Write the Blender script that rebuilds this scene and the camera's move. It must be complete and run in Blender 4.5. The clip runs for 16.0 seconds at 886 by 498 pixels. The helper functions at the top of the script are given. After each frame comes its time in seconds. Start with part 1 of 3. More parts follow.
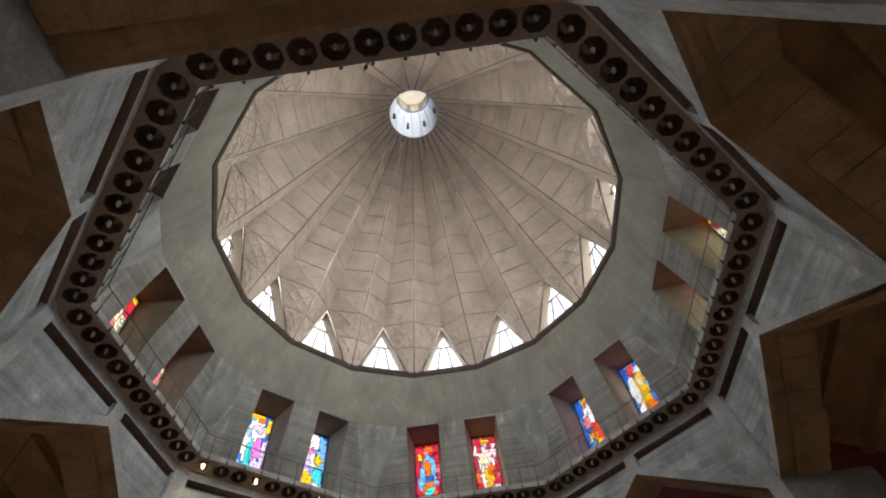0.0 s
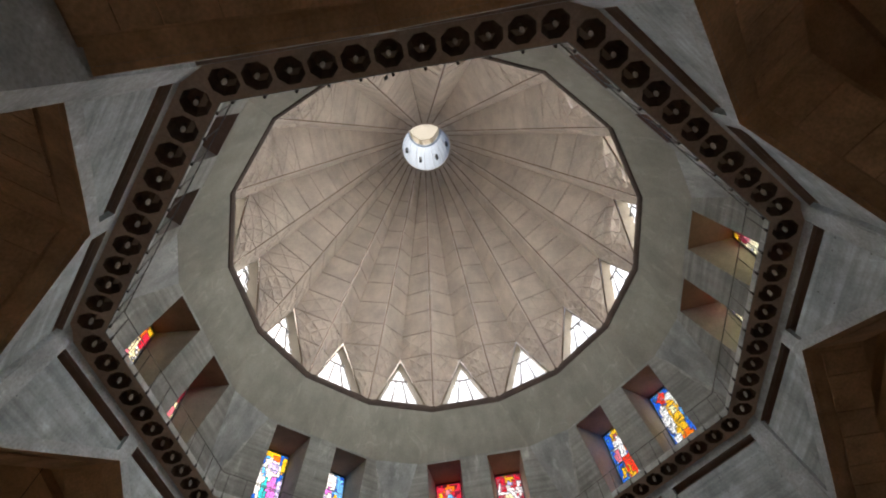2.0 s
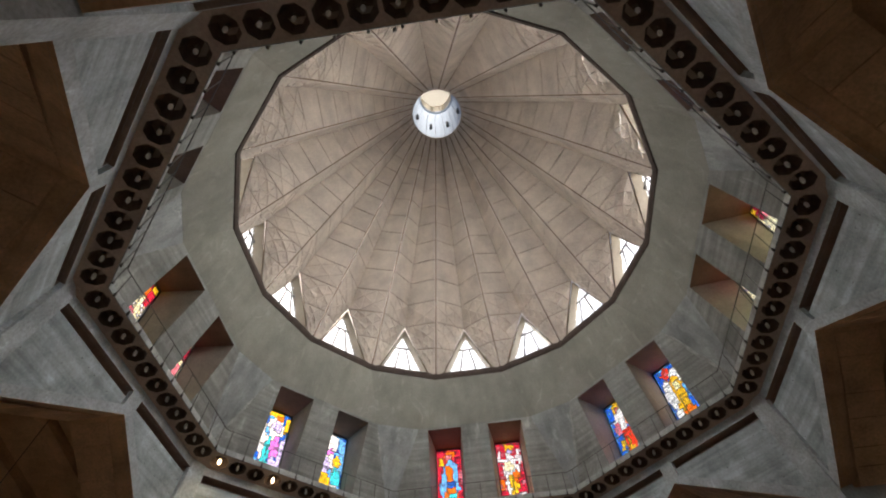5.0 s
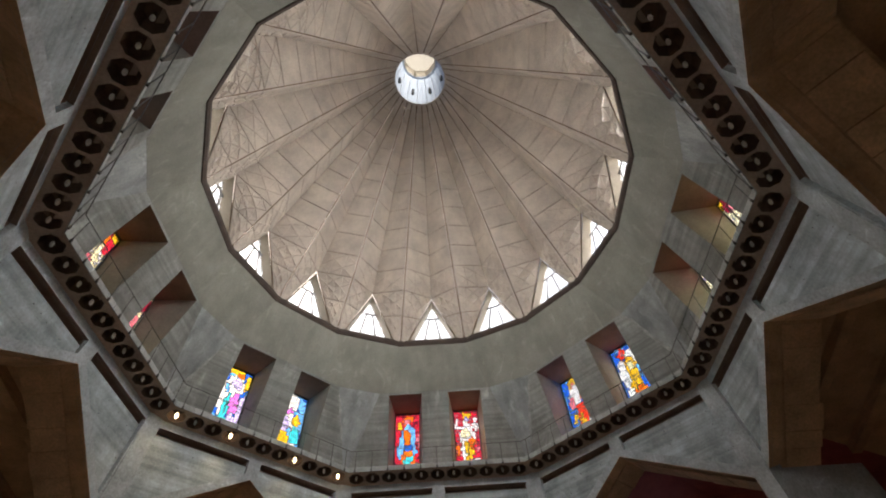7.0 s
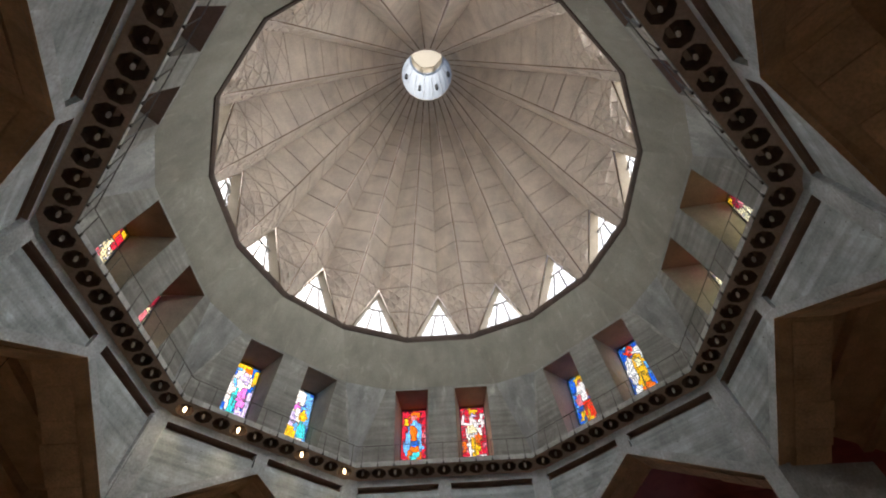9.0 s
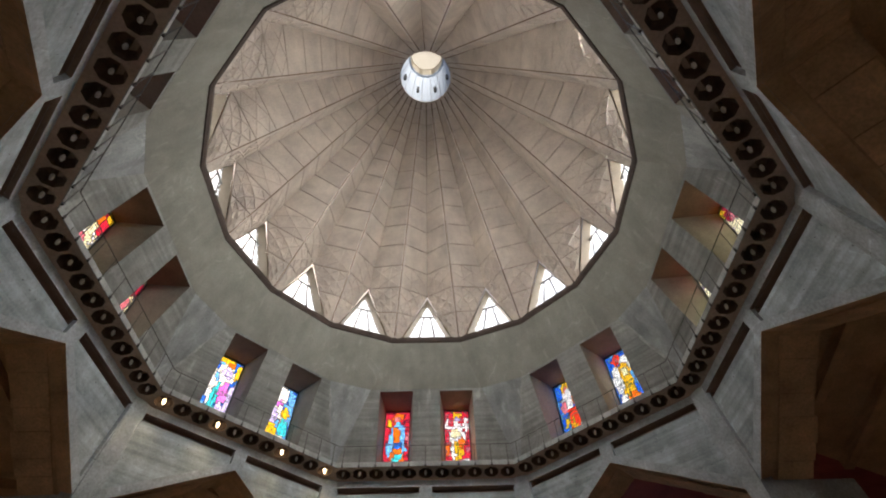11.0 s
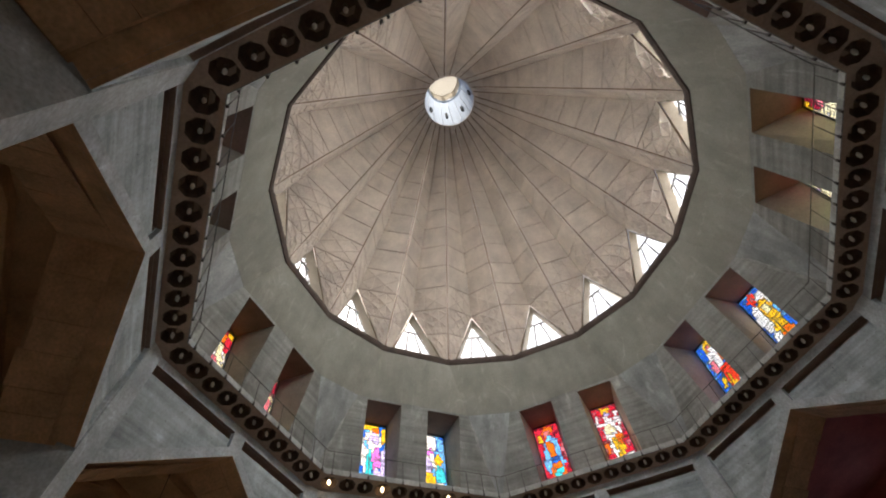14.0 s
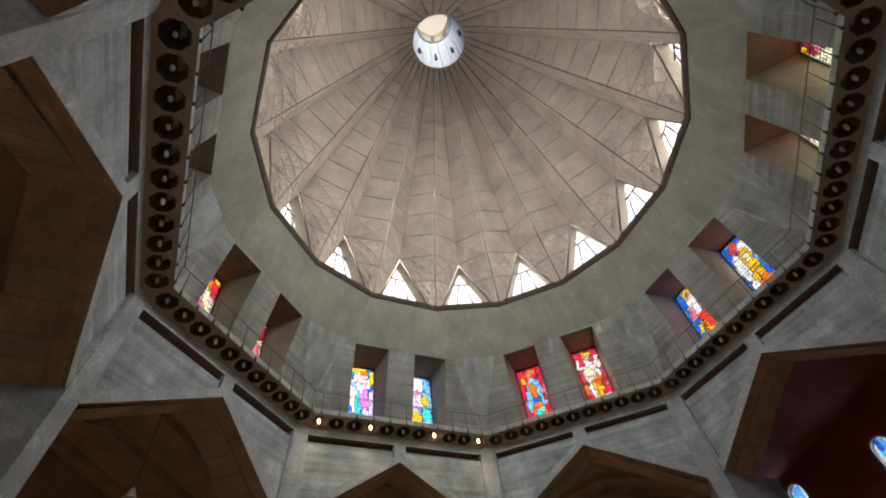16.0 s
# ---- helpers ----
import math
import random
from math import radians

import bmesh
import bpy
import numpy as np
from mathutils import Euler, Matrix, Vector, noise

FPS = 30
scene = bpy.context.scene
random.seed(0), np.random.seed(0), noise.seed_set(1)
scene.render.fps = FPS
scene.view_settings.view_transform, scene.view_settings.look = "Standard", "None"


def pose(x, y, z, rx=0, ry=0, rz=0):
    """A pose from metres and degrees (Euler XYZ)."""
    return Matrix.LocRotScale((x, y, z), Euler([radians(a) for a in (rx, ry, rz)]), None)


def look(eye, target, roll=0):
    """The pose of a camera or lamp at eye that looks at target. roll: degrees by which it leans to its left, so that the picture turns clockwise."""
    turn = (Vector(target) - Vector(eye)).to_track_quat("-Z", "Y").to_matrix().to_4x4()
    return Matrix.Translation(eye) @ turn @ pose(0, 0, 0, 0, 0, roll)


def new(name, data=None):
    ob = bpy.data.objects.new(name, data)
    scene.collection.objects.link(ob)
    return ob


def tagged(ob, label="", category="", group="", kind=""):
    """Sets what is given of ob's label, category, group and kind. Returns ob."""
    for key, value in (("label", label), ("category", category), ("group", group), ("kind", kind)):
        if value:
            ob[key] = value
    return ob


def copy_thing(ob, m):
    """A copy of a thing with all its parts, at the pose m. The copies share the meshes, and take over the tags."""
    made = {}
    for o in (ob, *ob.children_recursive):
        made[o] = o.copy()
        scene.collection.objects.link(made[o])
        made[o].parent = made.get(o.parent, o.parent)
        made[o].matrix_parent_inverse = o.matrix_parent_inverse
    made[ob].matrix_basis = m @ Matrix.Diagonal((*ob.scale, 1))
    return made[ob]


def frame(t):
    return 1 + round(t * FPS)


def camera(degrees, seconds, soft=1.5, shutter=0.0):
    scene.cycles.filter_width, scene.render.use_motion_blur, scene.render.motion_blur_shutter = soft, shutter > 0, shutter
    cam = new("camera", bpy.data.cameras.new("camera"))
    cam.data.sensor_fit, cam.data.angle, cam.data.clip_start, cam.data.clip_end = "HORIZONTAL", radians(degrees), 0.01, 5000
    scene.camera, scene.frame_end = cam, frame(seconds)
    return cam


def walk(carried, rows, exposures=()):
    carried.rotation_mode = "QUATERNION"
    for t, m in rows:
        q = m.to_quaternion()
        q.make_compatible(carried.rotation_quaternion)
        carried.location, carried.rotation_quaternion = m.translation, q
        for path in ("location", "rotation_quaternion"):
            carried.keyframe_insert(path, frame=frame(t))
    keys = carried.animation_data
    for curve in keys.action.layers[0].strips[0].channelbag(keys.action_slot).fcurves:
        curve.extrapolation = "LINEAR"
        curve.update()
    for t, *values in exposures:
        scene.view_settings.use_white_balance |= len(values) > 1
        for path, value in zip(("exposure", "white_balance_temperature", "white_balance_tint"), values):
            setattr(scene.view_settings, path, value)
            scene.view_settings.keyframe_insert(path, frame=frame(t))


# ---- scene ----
RING = 12.7  # height of the lamp ring's underside over the church floor
cam = camera(86.35, 16.0, soft=2.0)
# seconds, place from the dome's axis at the ring's level, yaw, pitch, roll
ROWS = [
    (0.0, 1.046, -12.047, -11.153, 0.72, 55.13, -7.48),
    (0.5, 0.928, -11.901, -11.180, -2.72, 60.18, -10.90),
    (1.0, 0.809, -11.677, -11.204, 5.20, 60.87, -4.55),
    (1.5, 0.723, -11.470, -11.193, 8.16, 60.92, -2.68),
    (2.0, 0.651, -11.312, -11.177, 2.08, 60.13, -7.69),
    (2.5, 0.593, -11.194, -11.184, 4.69, 60.17, -6.44),
    (3.0, 0.579, -11.142, -11.192, 6.33, 60.35, -4.95),
    (5.5, 0.685, -10.981, -10.965, 3.87, 55.99, -3.38),
    (6.0, 0.680, -10.991, -10.963, 2.22, 55.22, -4.21),
    (6.5, 0.668, -10.998, -10.960, 1.10, 53.56, -4.99),
    (7.0, 0.657, -10.997, -10.959, -0.83, 52.94, -4.05),
    (7.5, 0.652, -10.985, -10.961, -1.09, 52.49, -4.40),
    (8.0, 0.650, -10.972, -10.964, -0.75, 51.72, -3.52),
    (8.5, 0.644, -10.962, -10.967, 0.56, 52.30, -2.91),
    (11.0, 0.673, -10.705, -10.968, -1.15, 53.21, -1.77),
    (11.5, 0.635, -10.719, -10.961, -3.18, 54.03, -2.82),
    (12.0, 0.608, -10.730, -10.963, -1.01, 54.99, -3.67),
    (12.5, 0.604, -10.739, -10.966, 1.90, 55.26, -4.42),
    (13.0, 0.640, -10.737, -10.956, 7.40, 56.60, -5.20),
    (13.5, 0.709, -10.708, -10.967, 13.76, 56.98, -6.37),
    (14.0, 0.712, -10.707, -10.985, 15.61, 56.50, -9.01),
    (14.5, 0.700, -10.721, -10.977, 13.65, 54.90, -10.20),
    (15.0, 0.741, -10.679, -10.971, 13.32, 52.33, -9.01),
    (15.5, 0.779, -10.628, -10.976, 14.08, 49.81, -8.76),
    (16.0, 0.782, -10.607, -10.981, 15.11, 50.13, -9.00),
]
walk(cam, [(t, pose(x, y, z + RING, 90 + pitch, 0, yaw) @ pose(0, 0, 0, 0, 0, roll)) for t, x, y, z, yaw, pitch, roll in ROWS])

# ---- daylight, lamps and exposure ----
scene.view_settings.exposure = 0.31
world = bpy.data.worlds.new("sky")
scene.world = world
world.use_nodes = True
wn = world.node_tree.nodes
sky = wn.new("ShaderNodeTexSky")
sky.sky_type = "NISHITA"
sky.sun_disc = False
sky.sun_elevation = radians(55)
sky.sun_rotation = radians(331)
sky.dust_density = 4.0
wn["Background"].inputs["Strength"].default_value = 0.11
world.node_tree.links.new(sky.outputs["Color"], wn["Background"].inputs["Color"])

sun = new("sun", bpy.data.lights.new("sun", "SUN"))
sun.data.energy = 5.0
sun.data.angle = radians(8)
sun.data.color = (1.0, 0.95, 0.88)
sun.matrix_world = look((-20, 36, 80), (0, 0, 20))

DOME_LIGHT = 246.0
DRUM_LIGHT = 225.0
T8 = math.tan(math.pi / 8)
EIGHTH, SIXTEENTH = math.pi / 4, math.pi / 8


def axis_pose(angle):
    """A turn about the dome's axis, at the ring's level; 0 faces +y, and grows towards +x."""
    return pose(0, 0, RING, 0, 0, -math.degrees(angle))


for i in range(16):
    lamp = bpy.data.lights.new("dome_window_light", "AREA")
    lamp.shape, lamp.size, lamp.size_y = "RECTANGLE", 2.3, 3.2
    lamp.spread = radians(125)
    lamp.energy, lamp.color = DOME_LIGHT * (1 + 0.5 * math.cos(i * SIXTEENTH - 2.25)), (1.0, 0.97, 0.93)
    ob = new("dome_window_light", lamp)
    ob.matrix_world = axis_pose(i * math.pi / 8) @ look((0, 10.6, 8.9), (0, 0, 9.0))

for k in range(8):
    lamp = bpy.data.lights.new("drum_window_light", "AREA")
    lamp.shape, lamp.size, lamp.size_y = "RECTANGLE", 4.9, 4.2
    lamp.energy, lamp.color = DRUM_LIGHT * (1 + 0.55 * math.cos(k * EIGHTH - 1.5)), (1.0, 0.98, 0.96)
    ob = new("drum_window_light", lamp)
    ob.matrix_world = axis_pose(k * EIGHTH) @ look((0, 11.75, 2.3), (0, 0, 2.3))

# ---- materials ----


def shader(name, base, rough=0.8, metal=0.0, stain=0.25, scale=0.6, grain=0.12, bump=0.15, boards=0.0, streaks=0.0, rnd=0.0, tint=None, spec=0.3, drips=0.0, scuffs=0.0):
    """Plaster, concrete, metal: two scales of variation, board marks, rain streaks, and a change from piece to piece."""
    m = bpy.data.materials.new(name)
    m.use_nodes = True
    nt = m.node_tree
    N, L = nt.nodes, nt.links
    p = N["Principled BSDF"]
    p.inputs["Roughness"].default_value = rough
    p.inputs["Metallic"].default_value = metal
    p.inputs["Specular IOR Level"].default_value = spec
    geo = N.new("ShaderNodeNewGeometry")
    big = N.new("ShaderNodeTexNoise")
    big.inputs["Scale"].default_value = scale
    big.inputs["Detail"].default_value = 6
    big.inputs["Roughness"].default_value = 0.62
    L.new(geo.outputs["Position"], big.inputs["Vector"])
    fine = N.new("ShaderNodeTexNoise")
    fine.inputs["Scale"].default_value = 14
    fine.inputs["Detail"].default_value = 5
    L.new(geo.outputs["Position"], fine.inputs["Vector"])

    def scaled(src, amount, shift):
        r = N.new("ShaderNodeMapRange")
        r.inputs["From Min"].default_value, r.inputs["From Max"].default_value = 0.3, 0.7
        r.inputs["To Min"].default_value, r.inputs["To Max"].default_value = 1 - amount + shift, 1 + amount + shift
        L.new(src, r.inputs["Value"])
        return r.outputs["Result"]

    def times(a, b):
        t = N.new("ShaderNodeMath")
        t.operation = "MULTIPLY"
        L.new(a, t.inputs[0])
        L.new(b, t.inputs[1])
        return t.outputs[0]

    value = times(scaled(big.outputs["Fac"], stain, 0), scaled(fine.outputs["Fac"], grain, 0))
    height = fine.outputs["Fac"]
    if streaks:
        mp = N.new("ShaderNodeMapping")
        mp.inputs["Scale"].default_value = (2.2, 2.2, 0.16)
        L.new(geo.outputs["Position"], mp.inputs["Vector"])
        st = N.new("ShaderNodeTexNoise")
        st.inputs["Scale"].default_value, st.inputs["Detail"].default_value = 1.0, 5
        L.new(mp.outputs["Vector"], st.inputs["Vector"])
        value = times(value, scaled(st.outputs["Fac"], streaks, 0.03))
    if drips:
        mp = N.new("ShaderNodeMapping")
        mp.inputs["Scale"].default_value = (3.2, 3.2, 0.1)
        L.new(geo.outputs["Position"], mp.inputs["Vector"])
        dr = N.new("ShaderNodeTexNoise")
        dr.inputs["Scale"].default_value, dr.inputs["Detail"].default_value = 1.0, 3
        L.new(mp.outputs["Vector"], dr.inputs["Vector"])
        cutoff = N.new("ShaderNodeMapRange")
        cutoff.inputs["From Min"].default_value, cutoff.inputs["From Max"].default_value = 0.62, 0.74
        cutoff.inputs["To Min"].default_value, cutoff.inputs["To Max"].default_value = 1.0, 1.0 + drips
        L.new(dr.outputs["Fac"], cutoff.inputs["Value"])
        value = times(value, cutoff.outputs["Result"])
    if scuffs:
        line = N.new("ShaderNodeTexNoise")
        line.inputs["Scale"].default_value, line.inputs["Detail"].default_value, line.inputs["Distortion"].default_value = 0.42, 3, 0.4
        L.new(geo.outputs["Position"], line.inputs["Vector"])
        off, size = N.new("ShaderNodeMath"), N.new("ShaderNodeMath")
        off.operation, off.inputs[1].default_value, size.operation = "SUBTRACT", 0.5, "ABSOLUTE"
        L.new(line.outputs["Fac"], off.inputs[0])
        L.new(off.outputs[0], size.inputs[0])
        thin, some, both = N.new("ShaderNodeMapRange"), N.new("ShaderNodeMapRange"), N.new("ShaderNodeMath")
        thin.inputs["From Max"].default_value, thin.inputs["To Min"].default_value, thin.inputs["To Max"].default_value = 0.012, scuffs, 0.0
        some.inputs["From Min"].default_value, some.inputs["From Max"].default_value = 0.48, 0.6
        L.new(size.outputs[0], thin.inputs["Value"])
        L.new(big.outputs["Fac"], some.inputs["Value"])
        both.operation, both.inputs[2].default_value = "MULTIPLY_ADD", 1.0
        L.new(thin.outputs["Result"], both.inputs[0])
        L.new(some.outputs["Result"], both.inputs[1])
        value = times(value, both.outputs[0])
    if boards:
        mp = N.new("ShaderNodeMapping")
        mp.inputs["Scale"].default_value = (0.22, 0.22, 5.5)
        L.new(geo.outputs["Position"], mp.inputs["Vector"])
        bd = N.new("ShaderNodeTexNoise")
        bd.inputs["Scale"].default_value, bd.inputs["Detail"].default_value = 1.0, 3
        L.new(mp.outputs["Vector"], bd.inputs["Vector"])
        value = times(value, scaled(bd.outputs["Fac"], boards, 0))
        add = N.new("ShaderNodeMath")
        L.new(height, add.inputs[0])
        L.new(bd.outputs["Fac"], add.inputs[1])
        height = add.outputs[0]
    if rnd:
        oi = N.new("ShaderNodeObjectInfo")
        r = N.new("ShaderNodeMapRange")
        r.inputs["To Min"].default_value, r.inputs["To Max"].default_value = 1 - rnd, 1 + rnd
        L.new(oi.outputs["Random"], r.inputs["Value"])
        value = times(value, r.outputs["Result"])
    mix = N.new("ShaderNodeMix")
    mix.data_type = "RGBA"
    mix.inputs["A"].default_value = (*base, 1)
    mix.inputs["B"].default_value = (*(tint or base), 1)
    L.new(big.outputs["Fac"], mix.inputs["Factor"])
    mul = N.new("ShaderNodeVectorMath")
    mul.operation = "SCALE"
    L.new(mix.outputs["Result"], mul.inputs[0])
    L.new(value, mul.inputs["Scale"])
    L.new(mul.outputs["Vector"], p.inputs["Base Color"])
    b = N.new("ShaderNodeBump")
    b.inputs["Strength"].default_value = bump
    b.inputs["Distance"].default_value = 0.02
    L.new(height, b.inputs["Height"])
    L.new(b.outputs["Normal"], p.inputs["Normal"])
    return m


def glowing(name, colour, strength):
    m = bpy.data.materials.new(name)
    m.use_nodes = True
    p = m.node_tree.nodes["Principled BSDF"]
    p.inputs["Base Color"].default_value = (*colour, 1)
    p.inputs["Emission Color"].default_value = (*colour, 1)
    p.inputs["Emission Strength"].default_value = strength
    return m


def glass(name, colour, body=0.15, dim=0.55, bright=1.25):
    """A coloured pane: daylight comes through it tinted, a little of it scattered in the glass."""
    m = bpy.data.materials.new(name)
    m.use_nodes = True
    nt = m.node_tree
    N, L = nt.nodes, nt.links
    N.remove(N["Principled BSDF"])
    clear, milky, gloss = N.new("ShaderNodeBsdfTransparent"), N.new("ShaderNodeBsdfTranslucent"), N.new("ShaderNodeBsdfGlossy")
    geo, noise_tex, ramp = N.new("ShaderNodeNewGeometry"), N.new("ShaderNodeTexNoise"), N.new("ShaderNodeMapRange")
    noise_tex.inputs["Scale"].default_value = 9
    ramp.inputs["To Min"].default_value, ramp.inputs["To Max"].default_value = dim, bright
    tone = N.new("ShaderNodeVectorMath")
    tone.operation = "SCALE"
    tone.inputs[0].default_value = colour
    L.new(geo.outputs["Position"], noise_tex.inputs["Vector"])
    L.new(noise_tex.outputs["Fac"], ramp.inputs["Value"])
    L.new(ramp.outputs["Result"], tone.inputs["Scale"])
    for n in (clear, milky):
        L.new(tone.outputs["Vector"], n.inputs["Color"])
    gloss.inputs["Roughness"].default_value = 0.1
    a, b = N.new("ShaderNodeMixShader"), N.new("ShaderNodeMixShader")
    a.inputs[0].default_value, b.inputs[0].default_value = body, 0.03
    L.new(clear.outputs[0], a.inputs[1])
    L.new(milky.outputs[0], a.inputs[2])
    L.new(a.outputs[0], b.inputs[1])
    L.new(gloss.outputs[0], b.inputs[2])
    L.new(b.outputs[0], N["Material Output"].inputs["Surface"])
    return m


DRUM = shader("drum_concrete", (0.262, 0.27, 0.255), stain=0.3, scale=0.45, rnd=0.05, streaks=0.13, tint=(0.215, 0.223, 0.21), bump=0.35, boards=0.24, drips=0.4, scuffs=0.3)
BANDM = shader("smooth_drum_concrete", (0.245, 0.245, 0.21), stain=0.22, scale=0.5, streaks=0.08, drips=0.28, tint=(0.215, 0.215, 0.19), bump=0.12, grain=0.08, scuffs=0.24)
CORNER = shader("pale_corner_concrete", (0.31, 0.33, 0.33), stain=0.3, scale=0.6, streaks=0.25, drips=0.5, tint=(0.25, 0.265, 0.265), bump=0.2, scuffs=0.3)
LIME = shader("pale_lime_streak", (0.36, 0.37, 0.355), stain=0.35, scale=3.0, tint=(0.28, 0.285, 0.27))
WALL = shader("board_marked_concrete", (0.39, 0.44, 0.455), stain=0.34, scale=0.9, streaks=0.1, boards=0.26, bump=0.4, scuffs=0.22)
BEAM = shader("smooth_concrete", (0.45, 0.49, 0.505), stain=0.27, scuffs=0.3, scale=1.3, grain=0.18, bump=0.25)
CURB = shader("pale_concrete_edge", (0.4, 0.415, 0.405), stain=0.25, scale=2.0, rnd=0.12)
# Grey-brown concrete of ceilings and undersides, with warm bounced light mixed into the colour.
BROWN = shader("warm_lit_concrete", (0.64, 0.45, 0.285), stain=0.3, scale=0.8, tint=(0.53, 0.355, 0.21), boards=0.12)
FORM = shader("warm_lit_formwork_concrete", (0.66, 0.465, 0.3), stain=0.32, scale=1.1, tint=(0.54, 0.365, 0.22), rnd=0.05, grain=0.16)
MAROON = shader("maroon_bay_surface", (0.38, 0.11, 0.1), stain=0.25, scale=0.8)
SOFFIT = shader("brown_painted_soffit", (0.42, 0.325, 0.26), stain=0.15, scale=1.2, bump=0.1)
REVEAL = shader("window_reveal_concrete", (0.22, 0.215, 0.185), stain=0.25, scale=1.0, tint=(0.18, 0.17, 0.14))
# Reveal concrete again, with the shade under the lintel put into a darker brown.
LINTEL = shader("shaded_lintel_underside", (0.125, 0.086, 0.06), stain=0.3, scale=1.2, tint=(0.095, 0.062, 0.043))
SLOT = shader("dark_brown_slot", (0.27, 0.195, 0.155), stain=0.2, scale=1.5)
CELL = shader("black_brown_lamp_recess", (0.135, 0.09, 0.064), stain=0.2, scale=3.0, rough=0.6)
PANEL = shader("cream_dome_panel", (0.58, 0.517, 0.463), stain=0.23, scale=0.7, grain=0.1, rnd=0.03, tint=(0.5, 0.438, 0.372), bump=0.18)
JOINT = shader("dark_dome_joint", (0.12, 0.064, 0.036), stain=0.2)
RIM = shader("dark_bronze_rim", (0.06, 0.042, 0.034), stain=0.3, scale=2, rough=0.6)
JAMB = shader("cream_window_frame", (0.19, 0.158, 0.118), stain=0.12, scale=2)
STEEL = shader("dark_steel", (0.1, 0.095, 0.09), stain=0.3, scale=6, rough=0.5, metal=0.3)
LEAD = shader("grey_lead_came", (0.05, 0.05, 0.055), stain=0.3, scale=8, rough=0.5, metal=0.4)
WHITE = shader("white_lantern_paint", (0.78, 0.79, 0.8), stain=0.06, scale=2, bump=0.05)
CREAM = shader("cream_lantern_cap", (0.75, 0.68, 0.55), stain=0.06, scale=2, bump=0.05)
STONE = shader("brown_floor_stone", (0.68, 0.57, 0.45), stain=0.2, scale=1.5, rough=0.35)
BULB = shader("frosted_lamp_glass", (0.86, 0.82, 0.76), stain=0.05, rough=0.3)
LIT = glowing("lit_warm_lamp", (1.0, 0.78, 0.5), 6.5)
CLEAR = glass("clear_window_glass", (0.9, 0.92, 0.95), 0.1)
CAPGLASS = glass("cream_cap_glass", (0.42, 0.38, 0.31), 0.97, 0.85, 1.0)
LOUVRE = glass("cream_louvre_glass", (0.8, 0.75, 0.66), 0.97, 0.85, 1.0)
MILKY = glass("milky_white_glass", (0.48, 0.535, 0.605), 0.97, 0.9, 1.05)
TINTS = {n: glass("glass_" + n, c, 0.08, 0.55, 1.35) for n, c in {
    "red": (0.86, 0.17, 0.25), "blue": (0.17, 0.42, 0.88), "sky": (0.45, 0.74, 1.0), "gold": (1.0, 0.77, 0.16), "orange": (1.0, 0.46, 0.12),
    "white": (1.0, 0.98, 0.95), "teal": (0.28, 0.86, 0.88), "magenta": (0.93, 0.5, 0.88), "lilac": (0.84, 0.77, 0.97), "green": (0.42, 0.66, 0.3),
    "cream": (1.0, 0.95, 0.75), "wine": (0.6, 0.14, 0.22), "rose": (0.9, 0.48, 0.52), "flame": (1.0, 0.25, 0.16)}.items()}

# ---- mesh helpers ----


def mesh_of(bm, name, material):
    bmesh.ops.recalc_face_normals(bm, faces=bm.faces)
    me = bpy.data.meshes.new(name)
    bm.to_mesh(me)
    bm.free()
    me.materials.append(material)
    return me


def thing(name, label, category, group="", kind="", at=None):
    ob = tagged(new(name), label, category, group, kind)
    ob.matrix_world = at or pose(0, 0, RING)
    return ob


def part(name, bm, material, parent, label="", at=None):
    """One mesh under a thing or part; at: its pose in the parent's space. bm may be a mesh that is shared."""
    me = bm if isinstance(bm, bpy.types.Mesh) else mesh_of(bm, name, material)
    ob = new(name, me)
    ob.parent = parent
    if at is not None:
        ob.matrix_local = at
    if label:
        ob["label"] = label
    return ob


def piece(name, bm, material, label, category, kind="structure", at=None):
    """A top-level thing that is a single mesh."""
    ob = tagged(new(name, mesh_of(bm, name, material)), label, category, "", kind)
    ob.matrix_world = at or pose(0, 0, RING)
    return ob


def plate(front, back, bm=None):
    """A slab between two sets of loops of 3D points (the first the outline, the rest holes), loop for loop."""
    bm = bm or bmesh.new()
    for loops in (front, back):
        edges = []
        for loop in loops:
            vs = [bm.verts.new(p) for p in loop]
            edges += [bm.edges.new((vs[i], vs[(i + 1) % len(vs)])) for i in range(len(vs))]
        bmesh.ops.triangle_fill(bm, use_beauty=True, use_dissolve=False, edges=edges)
    for a, b in zip(front, back):
        for i in range(len(a)):
            j = (i + 1) % len(a)
            bm.faces.new([bm.verts.new(p) for p in (a[i], a[j], b[j], b[i])])
    bmesh.ops.remove_doubles(bm, verts=bm.verts, dist=0.0005)
    return bm


def wall_plate(loops, near, far, mitre=4.0, bm=None, slope=0.0):
    """A wall of an octagon's side: loops in (u, z), from the apothem near to far; ends past mitre meet the corner. slope: how far it leans out on the way down."""
    def place(loop, a):
        out = []
        for u, z in loop:
            b = a + slope * max(0.0, -0.1 - z)
            out.append((math.copysign(b * T8, u) if abs(u) > mitre else u, b, z))
        return out
    return plate([place(l, near) for l in loops], [place(l, far) for l in loops], bm)


